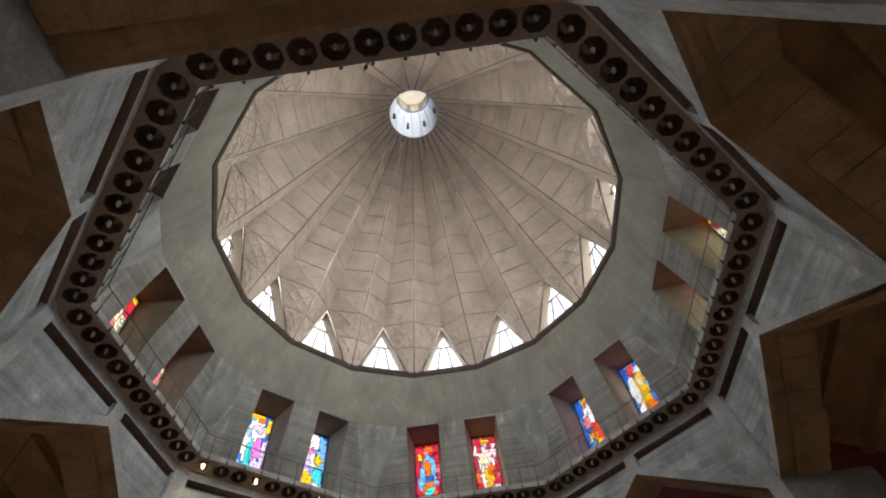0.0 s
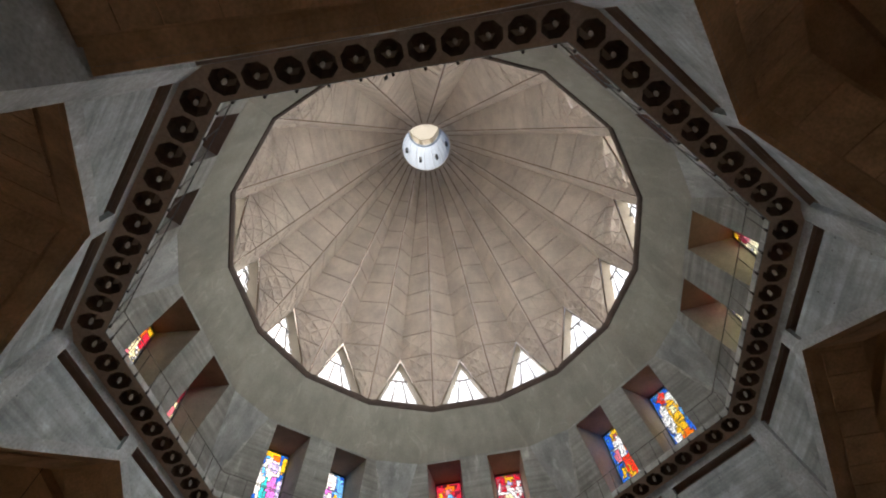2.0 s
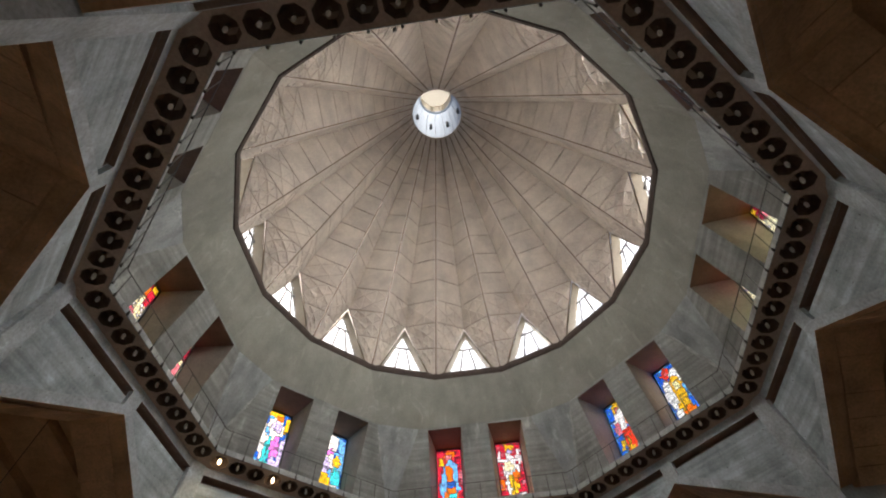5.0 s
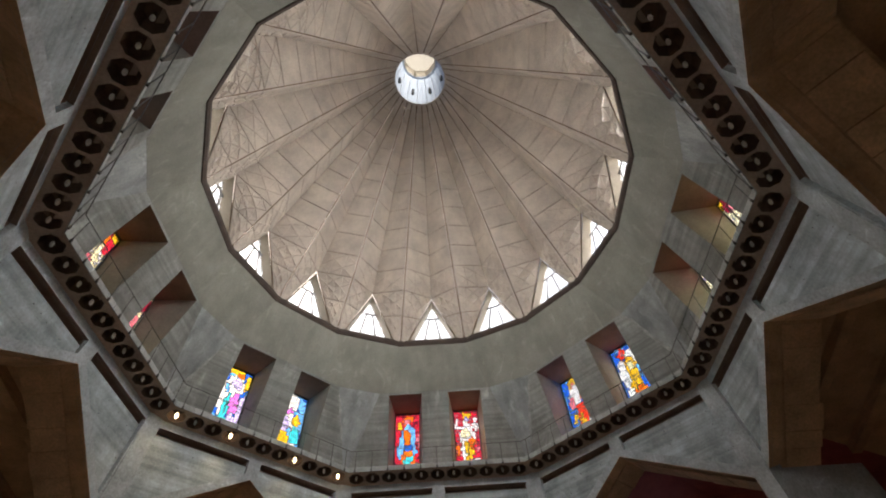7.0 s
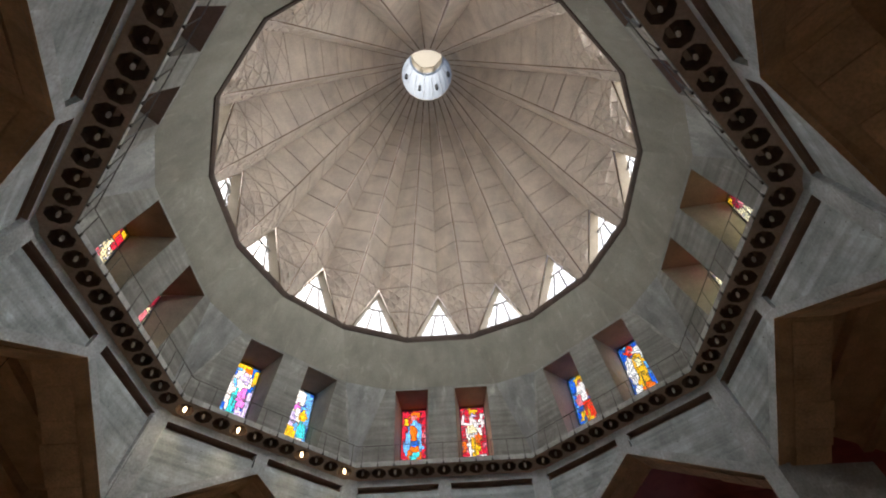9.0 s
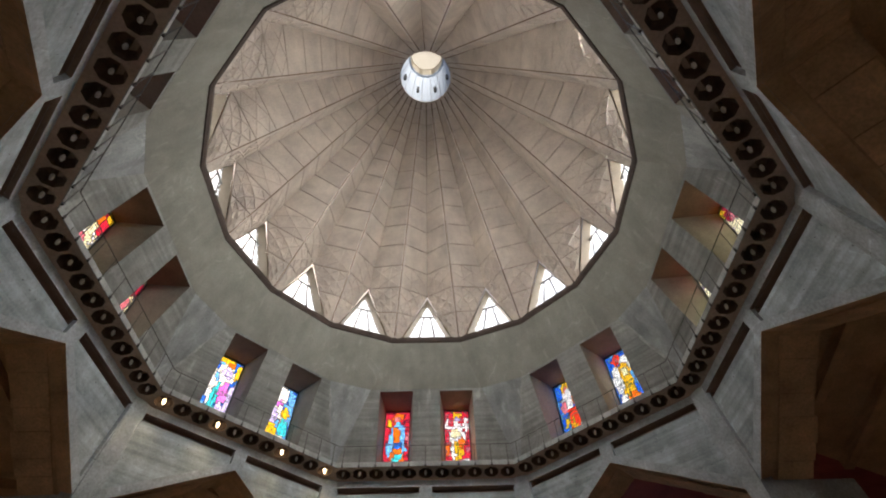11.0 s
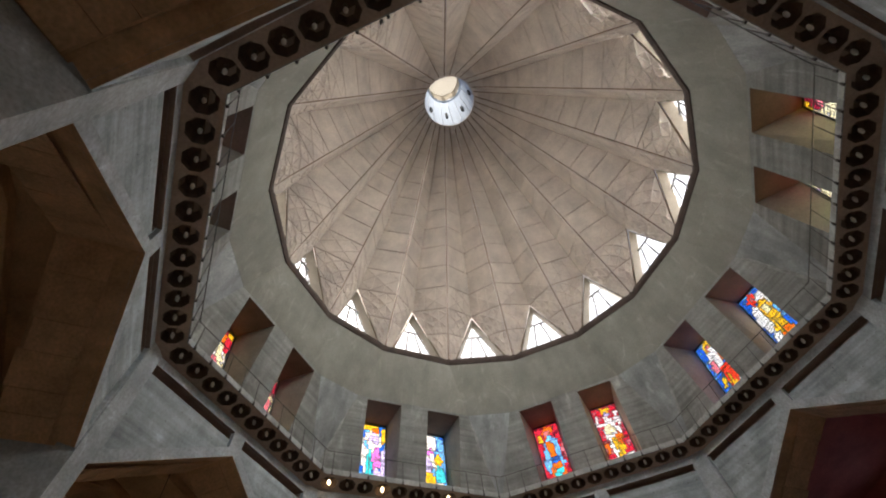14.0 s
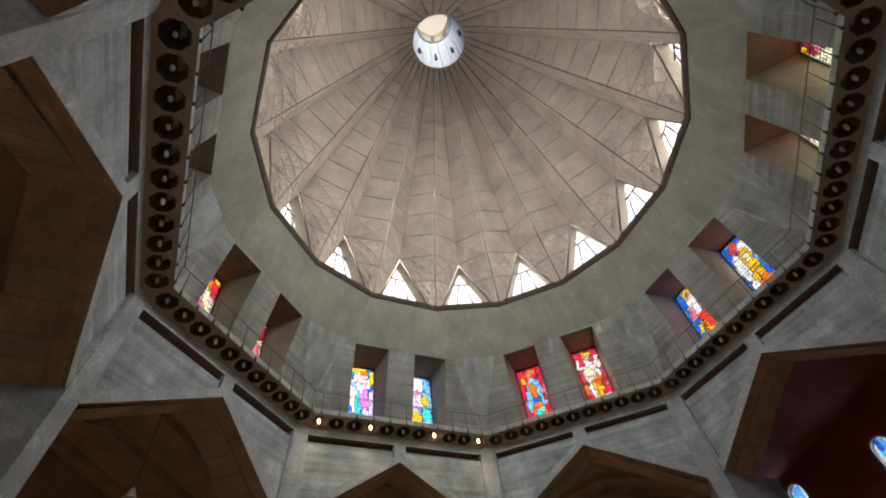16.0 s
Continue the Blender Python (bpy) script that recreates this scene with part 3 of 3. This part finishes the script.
def stained(k, w, scheme):
    """A leaded window: a frame, lead cames and a mosaic of coloured panes."""
    rng = random.Random(100 + 2 * k + w)
    base, patches = scheme
    at = axis_pose(k * EIGHTH)
    ob = thing("window_%d" % (2 * k + w + 1), "tall leaded stained glass window, %s" % base[1], "window", "drum windows", "structure", at)
    s = -1 if w == 0 else 1
    c = s * 1.55
    x0, x1, z0, z1 = c - 0.655, c + 0.655, 0.4, WT - 0.03
    y = OUTA + 0.03
    part("window_frame", plate([[(x0 - .05, y - .03, z0 - .06), (x1 + .05, y - .03, z0 - .06), (x1 + .05, y - .03, z1 + .05), (x0 - .05, y - .03, z1 + .05)], [(x0 + .04, y - .03, z0 + .04), (x1 - .04, y - .03, z0 + .04), (x1 - .04, y - .03, z1 - .04), (x0 + .04, y - .03, z1 - .04)]],
                               [[(x0 - .05, y + .05, z0 - .06), (x1 + .05, y + .05, z0 - .06), (x1 + .05, y + .05, z1 + .05), (x0 - .05, y + .05, z1 + .05)], [(x0 + .04, y + .05, z0 + .04), (x1 - .04, y + .05, z0 + .04), (x1 - .04, y + .05, z1 - .04), (x0 + .04, y + .05, z1 - .04)]]), LEAD, ob)
    nx, nz = (7, 14) if k in (3, 4, 5) else (11, 25)
    gx = [[x0 + (x1 - x0) * (i + (rng.uniform(-0.32, 0.32) if 0 < i < nx else 0)) / nx for i in range(nx + 1)] for _ in range(nz + 1)]
    gz = [[z0 + (z1 - z0) * (j + (rng.uniform(-0.32, 0.32) if 0 < j < nz else 0)) / nz for j in range(nz + 1)] for _ in range(nx + 1)]
    came, tones = bmesh.new(), {}
    for j in range(nz):
        for i in range(nx):
            q = [(gx[j][i], gz[i][j]), (gx[j][i + 1], gz[i + 1][j]), (gx[j + 1][i + 1], gz[i + 1][j + 1]), (gx[j + 1][i], gz[i][j + 1])]
            cx, h = 2 * (i + 0.5) / nx - 1 + rng.uniform(-0.06, 0.06), (j + 0.5) / nz + rng.uniform(-0.015, 0.015)
            tone = base[0] if rng.random() < 0.8 else base[2]
            for colour, x, v, rx, rv in patches:
                if ((cx - x) / rx) ** 2 + ((h - v) / rv) ** 2 < 1:
                    tone = colour
            tones[i, j] = tone
            cen = [sum(v[n] for v in q) / 4 for n in (0, 1)]
            ins = [(cen[0] + (u - cen[0]) * 0.93, cen[1] + (v - cen[1]) * 0.95) for u, v in q]
            pane = plate([[(u, y, v) for u, v in ins]], [[(u, y + 0.012, v) for u, v in ins]])
            po = part("pane", pane, TINTS[tone], ob)
            for a, b, beside in ((0, 1, (i, j - 1)), (0, 3, (i - 1, j))):
                A, Bq = Vector((q[a][0], y + 0.006, q[a][1])), Vector((q[b][0], y + 0.006, q[b][1]))
                if (A - Bq).length > 0.02:
                    tube(A, Bq, 0.01 if tones.get(beside) == tone else 0.021, 4, came)
    part("lead_came", came, LEAD, ob, "dark lead strips")
    bars = bmesh.new()
    for n in (1, 2, 3):
        zz = z0 + (z1 - z0) * n / 4
        box(x0, y - 0.03, zz - 0.012, x1, y - 0.012, zz + 0.012, bars)
    part("support_bar", bars, STEEL, ob)


# ground tone, description, second ground tone; then patches of colour: tone, centre and half size across and up the window
SCHEMES = {
    (7, 0): (("blue", "white, teal and magenta with a gold head", "sky"), [
        ("gold", -0.2, 0.97, 0.7, 0.06), ("gold", 0.8, 0.85, 0.2, 0.12), ("lilac", 0.85, 0.4, 0.2, 0.3), ("orange", 0.1, 0.92, 0.3, 0.04), ("white", -0.05, 0.74, 0.72, 0.16),
        ("lilac", 0.1, 0.79, 0.4, 0.06), ("sky", -0.5, 0.68, 0.2, 0.08), ("white", -0.55, 0.5, 0.26, 0.2), ("magenta", 0.28, 0.5, 0.36, 0.17), ("teal", -0.2, 0.42, 0.22, 0.22),
        ("lilac", 0.35, 0.3, 0.3, 0.1), ("teal", -0.5, 0.15, 0.42, 0.12), ("white", 0.25, 0.14, 0.4, 0.1), ("gold", 0.8, 0.18, 0.12, 0.1)]),
    (7, 1): (("sky", "white, pink, gold and teal panes on blue", "blue"), [
        ("white", -0.25, 0.85, 0.5, 0.16), ("magenta", -0.25, 0.72, 0.34, 0.06), ("white", -0.1, 0.6, 0.5, 0.11), ("lilac", -0.45, 0.52, 0.34, 0.12), ("gold", 0.45, 0.62, 0.32, 0.08),
        ("teal", 0.45, 0.42, 0.42, 0.12), ("gold", -0.35, 0.31, 0.46, 0.14), ("white", 0.4, 0.22, 0.45, 0.1), ("magenta", -0.42, 0.1, 0.42, 0.12), ("teal", 0.4, 0.05, 0.45, 0.09)]),
    (0, 0): (("red", "orange and blue on red", "wine"), [
        ("orange", 0, 0.9, 0.4, 0.09), ("rose", 0, 0.87, 0.16, 0.05), ("gold", -0.65, 0.82, 0.18, 0.08), ("sky", 0.05, 0.66, 0.6, 0.17), ("orange", -0.05, 0.62, 0.3, 0.14),
        ("sky", 0.42, 0.47, 0.26, 0.22), ("sky", -0.5, 0.46, 0.3, 0.14), ("blue", 0.0, 0.48, 0.4, 0.05), ("orange", 0.05, 0.28, 0.55, 0.18), ("teal", 0.1, 0.3, 0.3, 0.06),
        ("white", -0.4, 0.09, 0.28, 0.05), ("white", 0.38, 0.11, 0.3, 0.05), ("rose", 0.85, 0.6, 0.14, 0.1)]),
    (0, 1): (("red", "white and gold on red", "rose"), [
        ("gold", 0, 0.93, 0.34, 0.05), ("lilac", 0, 0.87, 0.22, 0.05), ("white", 0, 0.64, 0.62, 0.19), ("white", -0.75, 0.8, 0.2, 0.09), ("white", 0.75, 0.79, 0.2, 0.11),
        ("white", -0.25, 0.36, 0.28, 0.22), ("gold", 0.1, 0.42, 0.32, 0.14), ("orange", 0.32, 0.5, 0.22, 0.09), ("white", 0.45, 0.16, 0.48, 0.12), ("gold", -0.1, 0.15, 0.22, 0.15),
        ("lilac", -0.62, 0.1, 0.3, 0.08), ("orange", -0.78, 0.42, 0.16, 0.08), ("cream", -0.1, 0.66, 0.3, 0.08)]),
    (1, 0): (("blue", "white, red and gold on blue", "sky"), [
        ("gold", -0.05, 0.92, 0.45, 0.08), ("rose", -0.05, 0.9, 0.2, 0.04), ("white", 0, 0.73, 0.52, 0.15), ("rose", -0.55, 0.64, 0.26, 0.08), ("orange", 0.5, 0.7, 0.22, 0.06),
        ("white", 0.5, 0.34, 0.3, 0.22), ("flame", 0.12, 0.45, 0.5, 0.17), ("gold", 0.0, 0.36, 0.22, 0.13), ("gold", -0.5, 0.42, 0.24, 0.05), ("white", 0, 0.12, 0.42, 0.1), ("gold", 0.7, 0.1, 0.3, 0.06)]),
    (1, 1): (("blue", "gold and white on blue", "sky"), [
        ("flame", -0.15, 0.9, 0.42, 0.09), ("rose", -0.15, 0.9, 0.18, 0.04), ("white", -0.55, 0.66, 0.36, 0.2), ("white", 0.42, 0.83, 0.42, 0.1), ("gold", 0.1, 0.66, 0.42, 0.18),
        ("cream", 0.1, 0.7, 0.2, 0.08), ("white", -0.55, 0.38, 0.22, 0.15), ("gold", 0.05, 0.42, 0.42, 0.2), ("orange", 0.2, 0.3, 0.42, 0.1), ("gold", -0.4, 0.1, 0.5, 0.12),
        ("white", 0.5, 0.16, 0.42, 0.1), ("lilac", 0.75, 0.12, 0.2, 0.06)]),
    (2, 0): (("cream", "cream and pale lilac with dark red and gold", "lilac"), [
        ("wine", 0, 0.85, 0.9, 0.14), ("gold", 0.3, 0.6, 0.35, 0.1), ("green", -0.4, 0.4, 0.4, 0.12), ("white", 0.2, 0.25, 0.5, 0.15)]),
    (2, 1): (("cream", "gold, white and red with green", "white"), [
        ("wine", -0.3, 0.88, 0.6, 0.14), ("red", 0.5, 0.94, 0.5, 0.06), ("rose", -0.35, 0.8, 0.4, 0.05), ("gold", -0.8, 0.95, 0.26, 0.05), ("white", 0.25, 0.86, 0.26, 0.13), ("green", 0.45, 0.8, 0.16, 0.06),
        ("gold", 0.62, 0.87, 0.18, 0.08), ("white", 0.85, 0.82, 0.2, 0.1), ("gold", 0.1, 0.52, 0.24, 0.1)]),
    (6, 0): (("cream", "gold and white with red patches", "white"), [
        ("red", 0.6, 0.86, 0.4, 0.14), ("wine", 0.15, 0.95, 0.35, 0.05), ("gold", -0.75, 0.86, 0.28, 0.14), ("white", -0.3, 0.88, 0.3, 0.14), ("orange", 0.3, 0.84, 0.24, 0.07), ("gold", 0.7, 0.96, 0.3, 0.04),
        ("cream", 0.15, 0.76, 0.3, 0.05), ("rose", -0.1, 0.5, 0.6, 0.1)]),
    (6, 1): (("cream", "pale cream and rose with wine red", "white"), [
        ("wine", 0.3, 0.86, 0.8, 0.14), ("rose", -0.5, 0.7, 0.4, 0.2), ("white", 0, 0.66, 0.3, 0.16), ("rose", 0.6, 0.55, 0.3, 0.14)]),
}
for k in range(8):
    ob = thing("wall_drum_%d" % (k + 1), "grey stained concrete drum wall with two deep window openings", "wall", "drum walls", "structure", axis_pose(k * EIGHTH))
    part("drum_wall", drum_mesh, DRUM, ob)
    part("drum_corner", corner_mesh, CORNER, ob, "paler streaked concrete corner")
    part("lime_streak", lime_streak(k), LIME, ob, "pale lime streak down the corner")

# the smoother upper band of the drum, up to the dome's rim
band = bmesh.new()
ba, bw = lean(DTOP)
lowpts, toppts = [], []
for k in range(8):
    for s in (-1, 1):
        a = k * EIGHTH + s * math.atan2(bw, ba)
        lowpts.append(polar(math.hypot(bw, ba) - 0.006, a, DTOP))
        toppts.append(polar(RR, k * EIGHTH + s * math.pi / 16, RZ))
grow = [(x * 1.09, y * 1.09, z) for x, y, z in lowpts], [(x * 1.09, y * 1.09, z) for x, y, z in toppts]
for i in range(16):
    j = (i + 1) % 16
    for quad in ((lowpts[i], lowpts[j], toppts[j], toppts[i]), (grow[0][i], grow[0][j], grow[1][j], grow[1][i]), (toppts[i], toppts[j], grow[1][j], grow[1][i]), (lowpts[i], lowpts[j], grow[0][j], grow[0][i])):
        band.faces.new([band.verts.new(v) for v in quad])
bmesh.ops.remove_doubles(band, verts=band.verts, dist=0.001)
piece("drum_band", band, BANDM, "grey-green stained concrete band leaning in to the dome's rim", "wall")
piece("dome_rim", ring_bm([(RR - 0.02, RZ - 0.11), (RR + 0.12, RZ - 0.11), (RR + 0.12, RZ + 0.2), (RR - 0.1, RZ + 0.2), (RR - 0.1, RZ + 0.02)], 16, math.pi / 16), RIM,
      "dark bronze-coloured rim at the foot of the dome", "rim")

# ---- the pleated dome ----
LR, LZ = 1.87, 24.5
NROW = 10


def ridge(z):
    r = 9.66 + (LR - 9.66) * (z - 10.54) / (LZ - 10.54)
    return Vector((0, r, z))


def valley(z, s):
    r = RR + (LR - RR) * (z - RZ) / (LZ - RZ)
    return Vector(polar(r, s * math.pi / 16, z))


def ridge_row(i):
    return ridge(10.95 + (LZ - 10.95) * i / (NROW + 0.55))


def valley_row(i, s):
    return valley(10.03 + (LZ - 10.03) * i / (NROW + 0.55), s)


WIN_BASE, WIN_APEX = 1.42, ridge_row(0)
AP = RR * math.cos(math.pi / 16)


def panel_bm(corners, gap=0.022, thick=0.05, relief=0, high=0.05, fold=0.052):
    """A dome panel: a slab with slightly rounded joints, and triangular relief on the lower ones."""
    n = len(corners)
    cen = sum(corners, Vector()) / n
    normal = (corners[1] - corners[0]).cross(corners[2] - corners[0]).normalized()
    if normal.dot(Vector((0, -1, -0.4))) < 0:
        normal = -normal
    def inset(d, lift):
        out = []
        for i in range(n):
            p, q, r = corners[i - 1], corners[i], corners[(i + 1) % n]
            a, b = (p - q).normalized(), (r - q).normalized()
            k = max(0.25, a.cross(b).length)
            ahead, back = (d + fold - gap if n == 4 and e % 2 else d for e in (i, i - 1))
            out.append(q + (a * ahead + b * back) / k + normal * lift)
        return out
    bm = bmesh.new()
    rings = [[bm.verts.new(v) for v in inset(d, h)] for d, h in ((gap, -0.03), (gap, thick - 0.012), (gap + 0.014, thick))]
    for a, b in zip(rings, rings[1:]):
        for i in range(n):
            bm.faces.new((a[i], a[(i + 1) % n], b[(i + 1) % n], b[i]))
    if not relief:
        bm.faces.new(rings[-1])
        return bm
    # folded relief: a net of triangles whose knots stand out by turns
    edge = inset(gap + 0.014, thick)
    m = relief
    knots = [[None] * (m + 1) for _ in range(m + 1)]
    for i in range(m + 1):
        for j in range(m + 1):
            u, v = i / m, j / m
            lift = high * ((i + j) % 2) if 0 < j < m and 0 < i < m else 0.0
            knots[i][j] = bm.verts.new(edge[0].lerp(edge[1], u).lerp(edge[3].lerp(edge[2], u), v) + normal * lift)
    for i in range(m):
        for j in range(m):
            a, b, c, d = knots[i][j], knots[i + 1][j], knots[i + 1][j + 1], knots[i][j + 1]
            for t in (((a, b, c), (a, c, d)) if (i + j) % 2 else ((a, b, d), (b, c, d))):
                bm.faces.new(t)
            # raised ribs along the folds of the net
            p, q = (a.co, c.co) if (i + j) % 2 else (b.co, d.co)
            for p, q in ((p, q), (a.co, d.co)) if i else ((p, q),):
                along = (q - p).normalized()
                side, up = along.cross(normal) * (0.3 * high + 0.008), normal * (0.45 * high)
                p, q = p + along * 0.03, q - along * 0.03
                ends = [[bm.verts.new(v) for v in (e - side - up * 0.3, e + up, e + side - up * 0.3)] for e in (p, q)]
                for n0, n1 in ((0, 1), (1, 2)):
                    bm.faces.new((ends[0][n0], ends[0][n1], ends[1][n1], ends[1][n0]))
                bm.faces.new(ends[0])
                bm.faces.new(ends[1])
    return bm


dome = thing("dome", "pleated cream dome of straight concrete panels with dark joints", "dome", kind="structure")
shell = bmesh.new()
panels = []
for s in (-1, 1):
    foot, win = valley(RZ + 0.1, s), Vector((s * WIN_BASE, AP, RZ + 0.1))
    mid_v, mid_w = valley(8.54, s), win.lerp(WIN_APEX, 0.5)
    for i in range(NROW):
        panels.append((s, i, [ridge_row(i), valley_row(i, s), valley_row(i + 1, s), ridge_row(i + 1)]))
    panels.append((s, -1, [WIN_APEX.copy(), valley_row(0, s), mid_v, mid_w]))
    panels.append((s, -2, [mid_w, mid_v, foot, win]))
    t = ridge_row(NROW), valley_row(NROW, s)
    panels.append((s, 99, [t[0], t[1], valley(LZ, s), ridge(LZ)]))
for s, i, cs in panels:
    cs2 = [c + Vector((0, 0.012, 0.008)) for c in cs]
    shell.faces.new([shell.verts.new(v) for v in cs2])
bmesh.ops.recalc_face_normals(shell, faces=shell.faces)
shell_mesh = mesh_of(shell, "dome_shell", JOINT)
for i in range(16):
    part("dome_shell", shell_mesh, JOINT, dome, "dark joints behind the panels", at=pose(0, 0, 0, 0, 0, -math.degrees(i * SIXTEENTH)))
upper = bmesh.new()
for s, row, cs in panels:
    if row == 99 or row >= 9:
        one = mesh_of(panel_bm(cs), "upper", PANEL)
        for i in range(16):
            m = Matrix.Rotation(-i * SIXTEENTH, 4, "Z")
            n0 = len(upper.verts)
            upper.from_mesh(one)
            upper.verts.ensure_lookup_table()
            bmesh.ops.transform(upper, matrix=m, verts=upper.verts[n0:])
        bpy.data.meshes.remove(one)
        continue
    name = "dome_panel" if row >= 0 else "relief_panel"
    me = mesh_of(panel_bm(cs, relief=4 if row < 0 else 3 if row < 1 else 0, high=0.1 if row < 0 else 0.06 if row < 1 else 0.02), name, PANEL)
    for i in range(16):
        part(name, me, PANEL, dome, at=pose(0, 0, 0, 0, 0, -math.degrees(i * SIXTEENTH)))
ob = part("upper_dome_panels", upper, PANEL, dome)
ob["kind"] = "stuff"

# gabled windows at the dome's foot
tri3 = [Vector((-WIN_BASE, AP, RZ + 0.12)), Vector((WIN_BASE, AP, RZ + 0.12)), WIN_APEX - Vector((0, 0, 0.1))]
cen3 = sum(tri3, Vector()) / 3
outw = Vector((0, 0.65, 0.0))
inner3 = [cen3 + (v - cen3) * 0.93 for v in tri3]
jamb_mesh = mesh_of(plate([tri3, inner3], [[v + outw for v in tri3], [v + outw for v in inner3]]), "window_frame", JAMB)
pane_mesh = mesh_of(plate([[v + outw * 0.8 for v in inner3]], [[v + outw * 0.83 for v in inner3]]), "pane", CLEAR)
back3 = [v + outw * 0.72 for v in inner3]
bar_mesh = mesh_of(tube(back3[0].lerp(back3[2], 0.66), back3[1].lerp(back3[2], 0.66), 0.056, 6), "glazing_bar", STEEL)
up_meshes = [mesh_of(tube(back3[0].lerp(back3[1], n), back3[0].lerp(back3[2], 0.66).lerp(back3[1].lerp(back3[2], 0.66), n), 0.048, 6), "mullion", STEEL) for n in (0.3, 0.7)]
for i in range(16):
    ob = thing("dome_window", "triangular clear window with cream frame at the dome's foot", "window", "dome windows", "structure", axis_pose(i * SIXTEENTH))
    part("window_frame", jamb_mesh, JAMB, ob)
    p = part("pane", pane_mesh, CLEAR, ob)
    p.visible_shadow = False
    part("glazing_bar", bar_mesh, STEEL, ob)
    for me in up_meshes:
        part("mullion", me, STEEL, ob)

# ---- the lantern at the crown ----
lantern = thing("lantern", "white ribbed lantern shaft with a cream cap at the crown", "lantern", kind="structure")
rib, slot = None, None
for i in range(16):
    a0, a1 = -math.pi / 16, math.pi / 16
    prof = [(1.87, 24.4), (1.9, 25.6), (1.86, 26.8), (1.72, 27.9), (1.54, 28.7), (1.37, 29.15)]
    if rib is None:
        bm = bmesh.new()
        rows = [[bm.verts.new(polar(r, a, z)) for a in (a0, 0, a1)] for r, z in prof]
        for p, q in zip(rows, rows[1:]):
            for j in range(2):
                bm.faces.new((p[j], p[j + 1], q[j + 1], q[j]))
        rib = mesh_of(bm, "shaft_panel", MILKY)
        bm = bmesh.new()
        for (r0, q0), (r1, q1) in zip(prof, prof[1:]):
            tube(polar(r0, SIXTEENTH / 2, q0), polar(r1, SIXTEENTH / 2, q1), 0.022, 5, bm)
        seam = mesh_of(bm, "shaft_rib", WHITE)
        slot = mesh_of(box(-0.09, 1.68, 26.35, 0.09, 1.9, 27.25), "vent_slot", STEEL)
    turn = pose(0, 0, 0, 0, 0, -math.degrees(i * SIXTEENTH))
    part("shaft_panel", rib, MILKY, lantern, at=turn)
    part("shaft_rib", seam, WHITE, lantern, at=turn)
    if i % 2 == 1:
        part("vent_slot", slot, STEEL, lantern, "small dark vent slot", at=turn)
part("crown_ring", ring_bm([(LR - 0.02, LZ - 0.12), (LR + 0.2, LZ - 0.12), (LR + 0.2, LZ + 0.12), (LR - 0.02, LZ + 0.12)], 32), PANEL, lantern, "cream ring")
part("top_ring", ring_bm([(1.3, 29.1), (1.44, 29.1), (1.44, 29.28), (1.3, 29.28)], 16), MILKY, lantern)
post = mesh_of(box(-0.09, 1.26, 29.26, 0.09, 1.38, 30.85, bevel=0.02), "cap_post", CREAM)
lou = bmesh.new()
for zz in (29.45, 29.75, 30.05, 30.35, 30.65):
    box(-0.42, 1.24, zz, 0.42, 1.29, zz + 0.2, lou)
lou_mesh = mesh_of(lou, "louvre", LOUVRE)
for i in range(8):
    turn = pose(0, 0, 0, 0, 0, -45 * i)
    part("cap_post", post, CREAM, lantern, at=turn @ pose(0, 0, 0, 0, 0, 22.5))
    part("louvre", lou_mesh, LOUVRE, lantern, at=turn)
part("cap", ring_bm([(0.01, 31.0), (1.42, 30.8)], 16, closed=False), CAPGLASS, lantern, "cream translucent cap")

# stained glass panes last
for k in range(8):
    for w in (0, 1):
        stained(k, w, SCHEMES.get((k, w), SCHEMES[(k * 3 % 2 * 7, w)]))
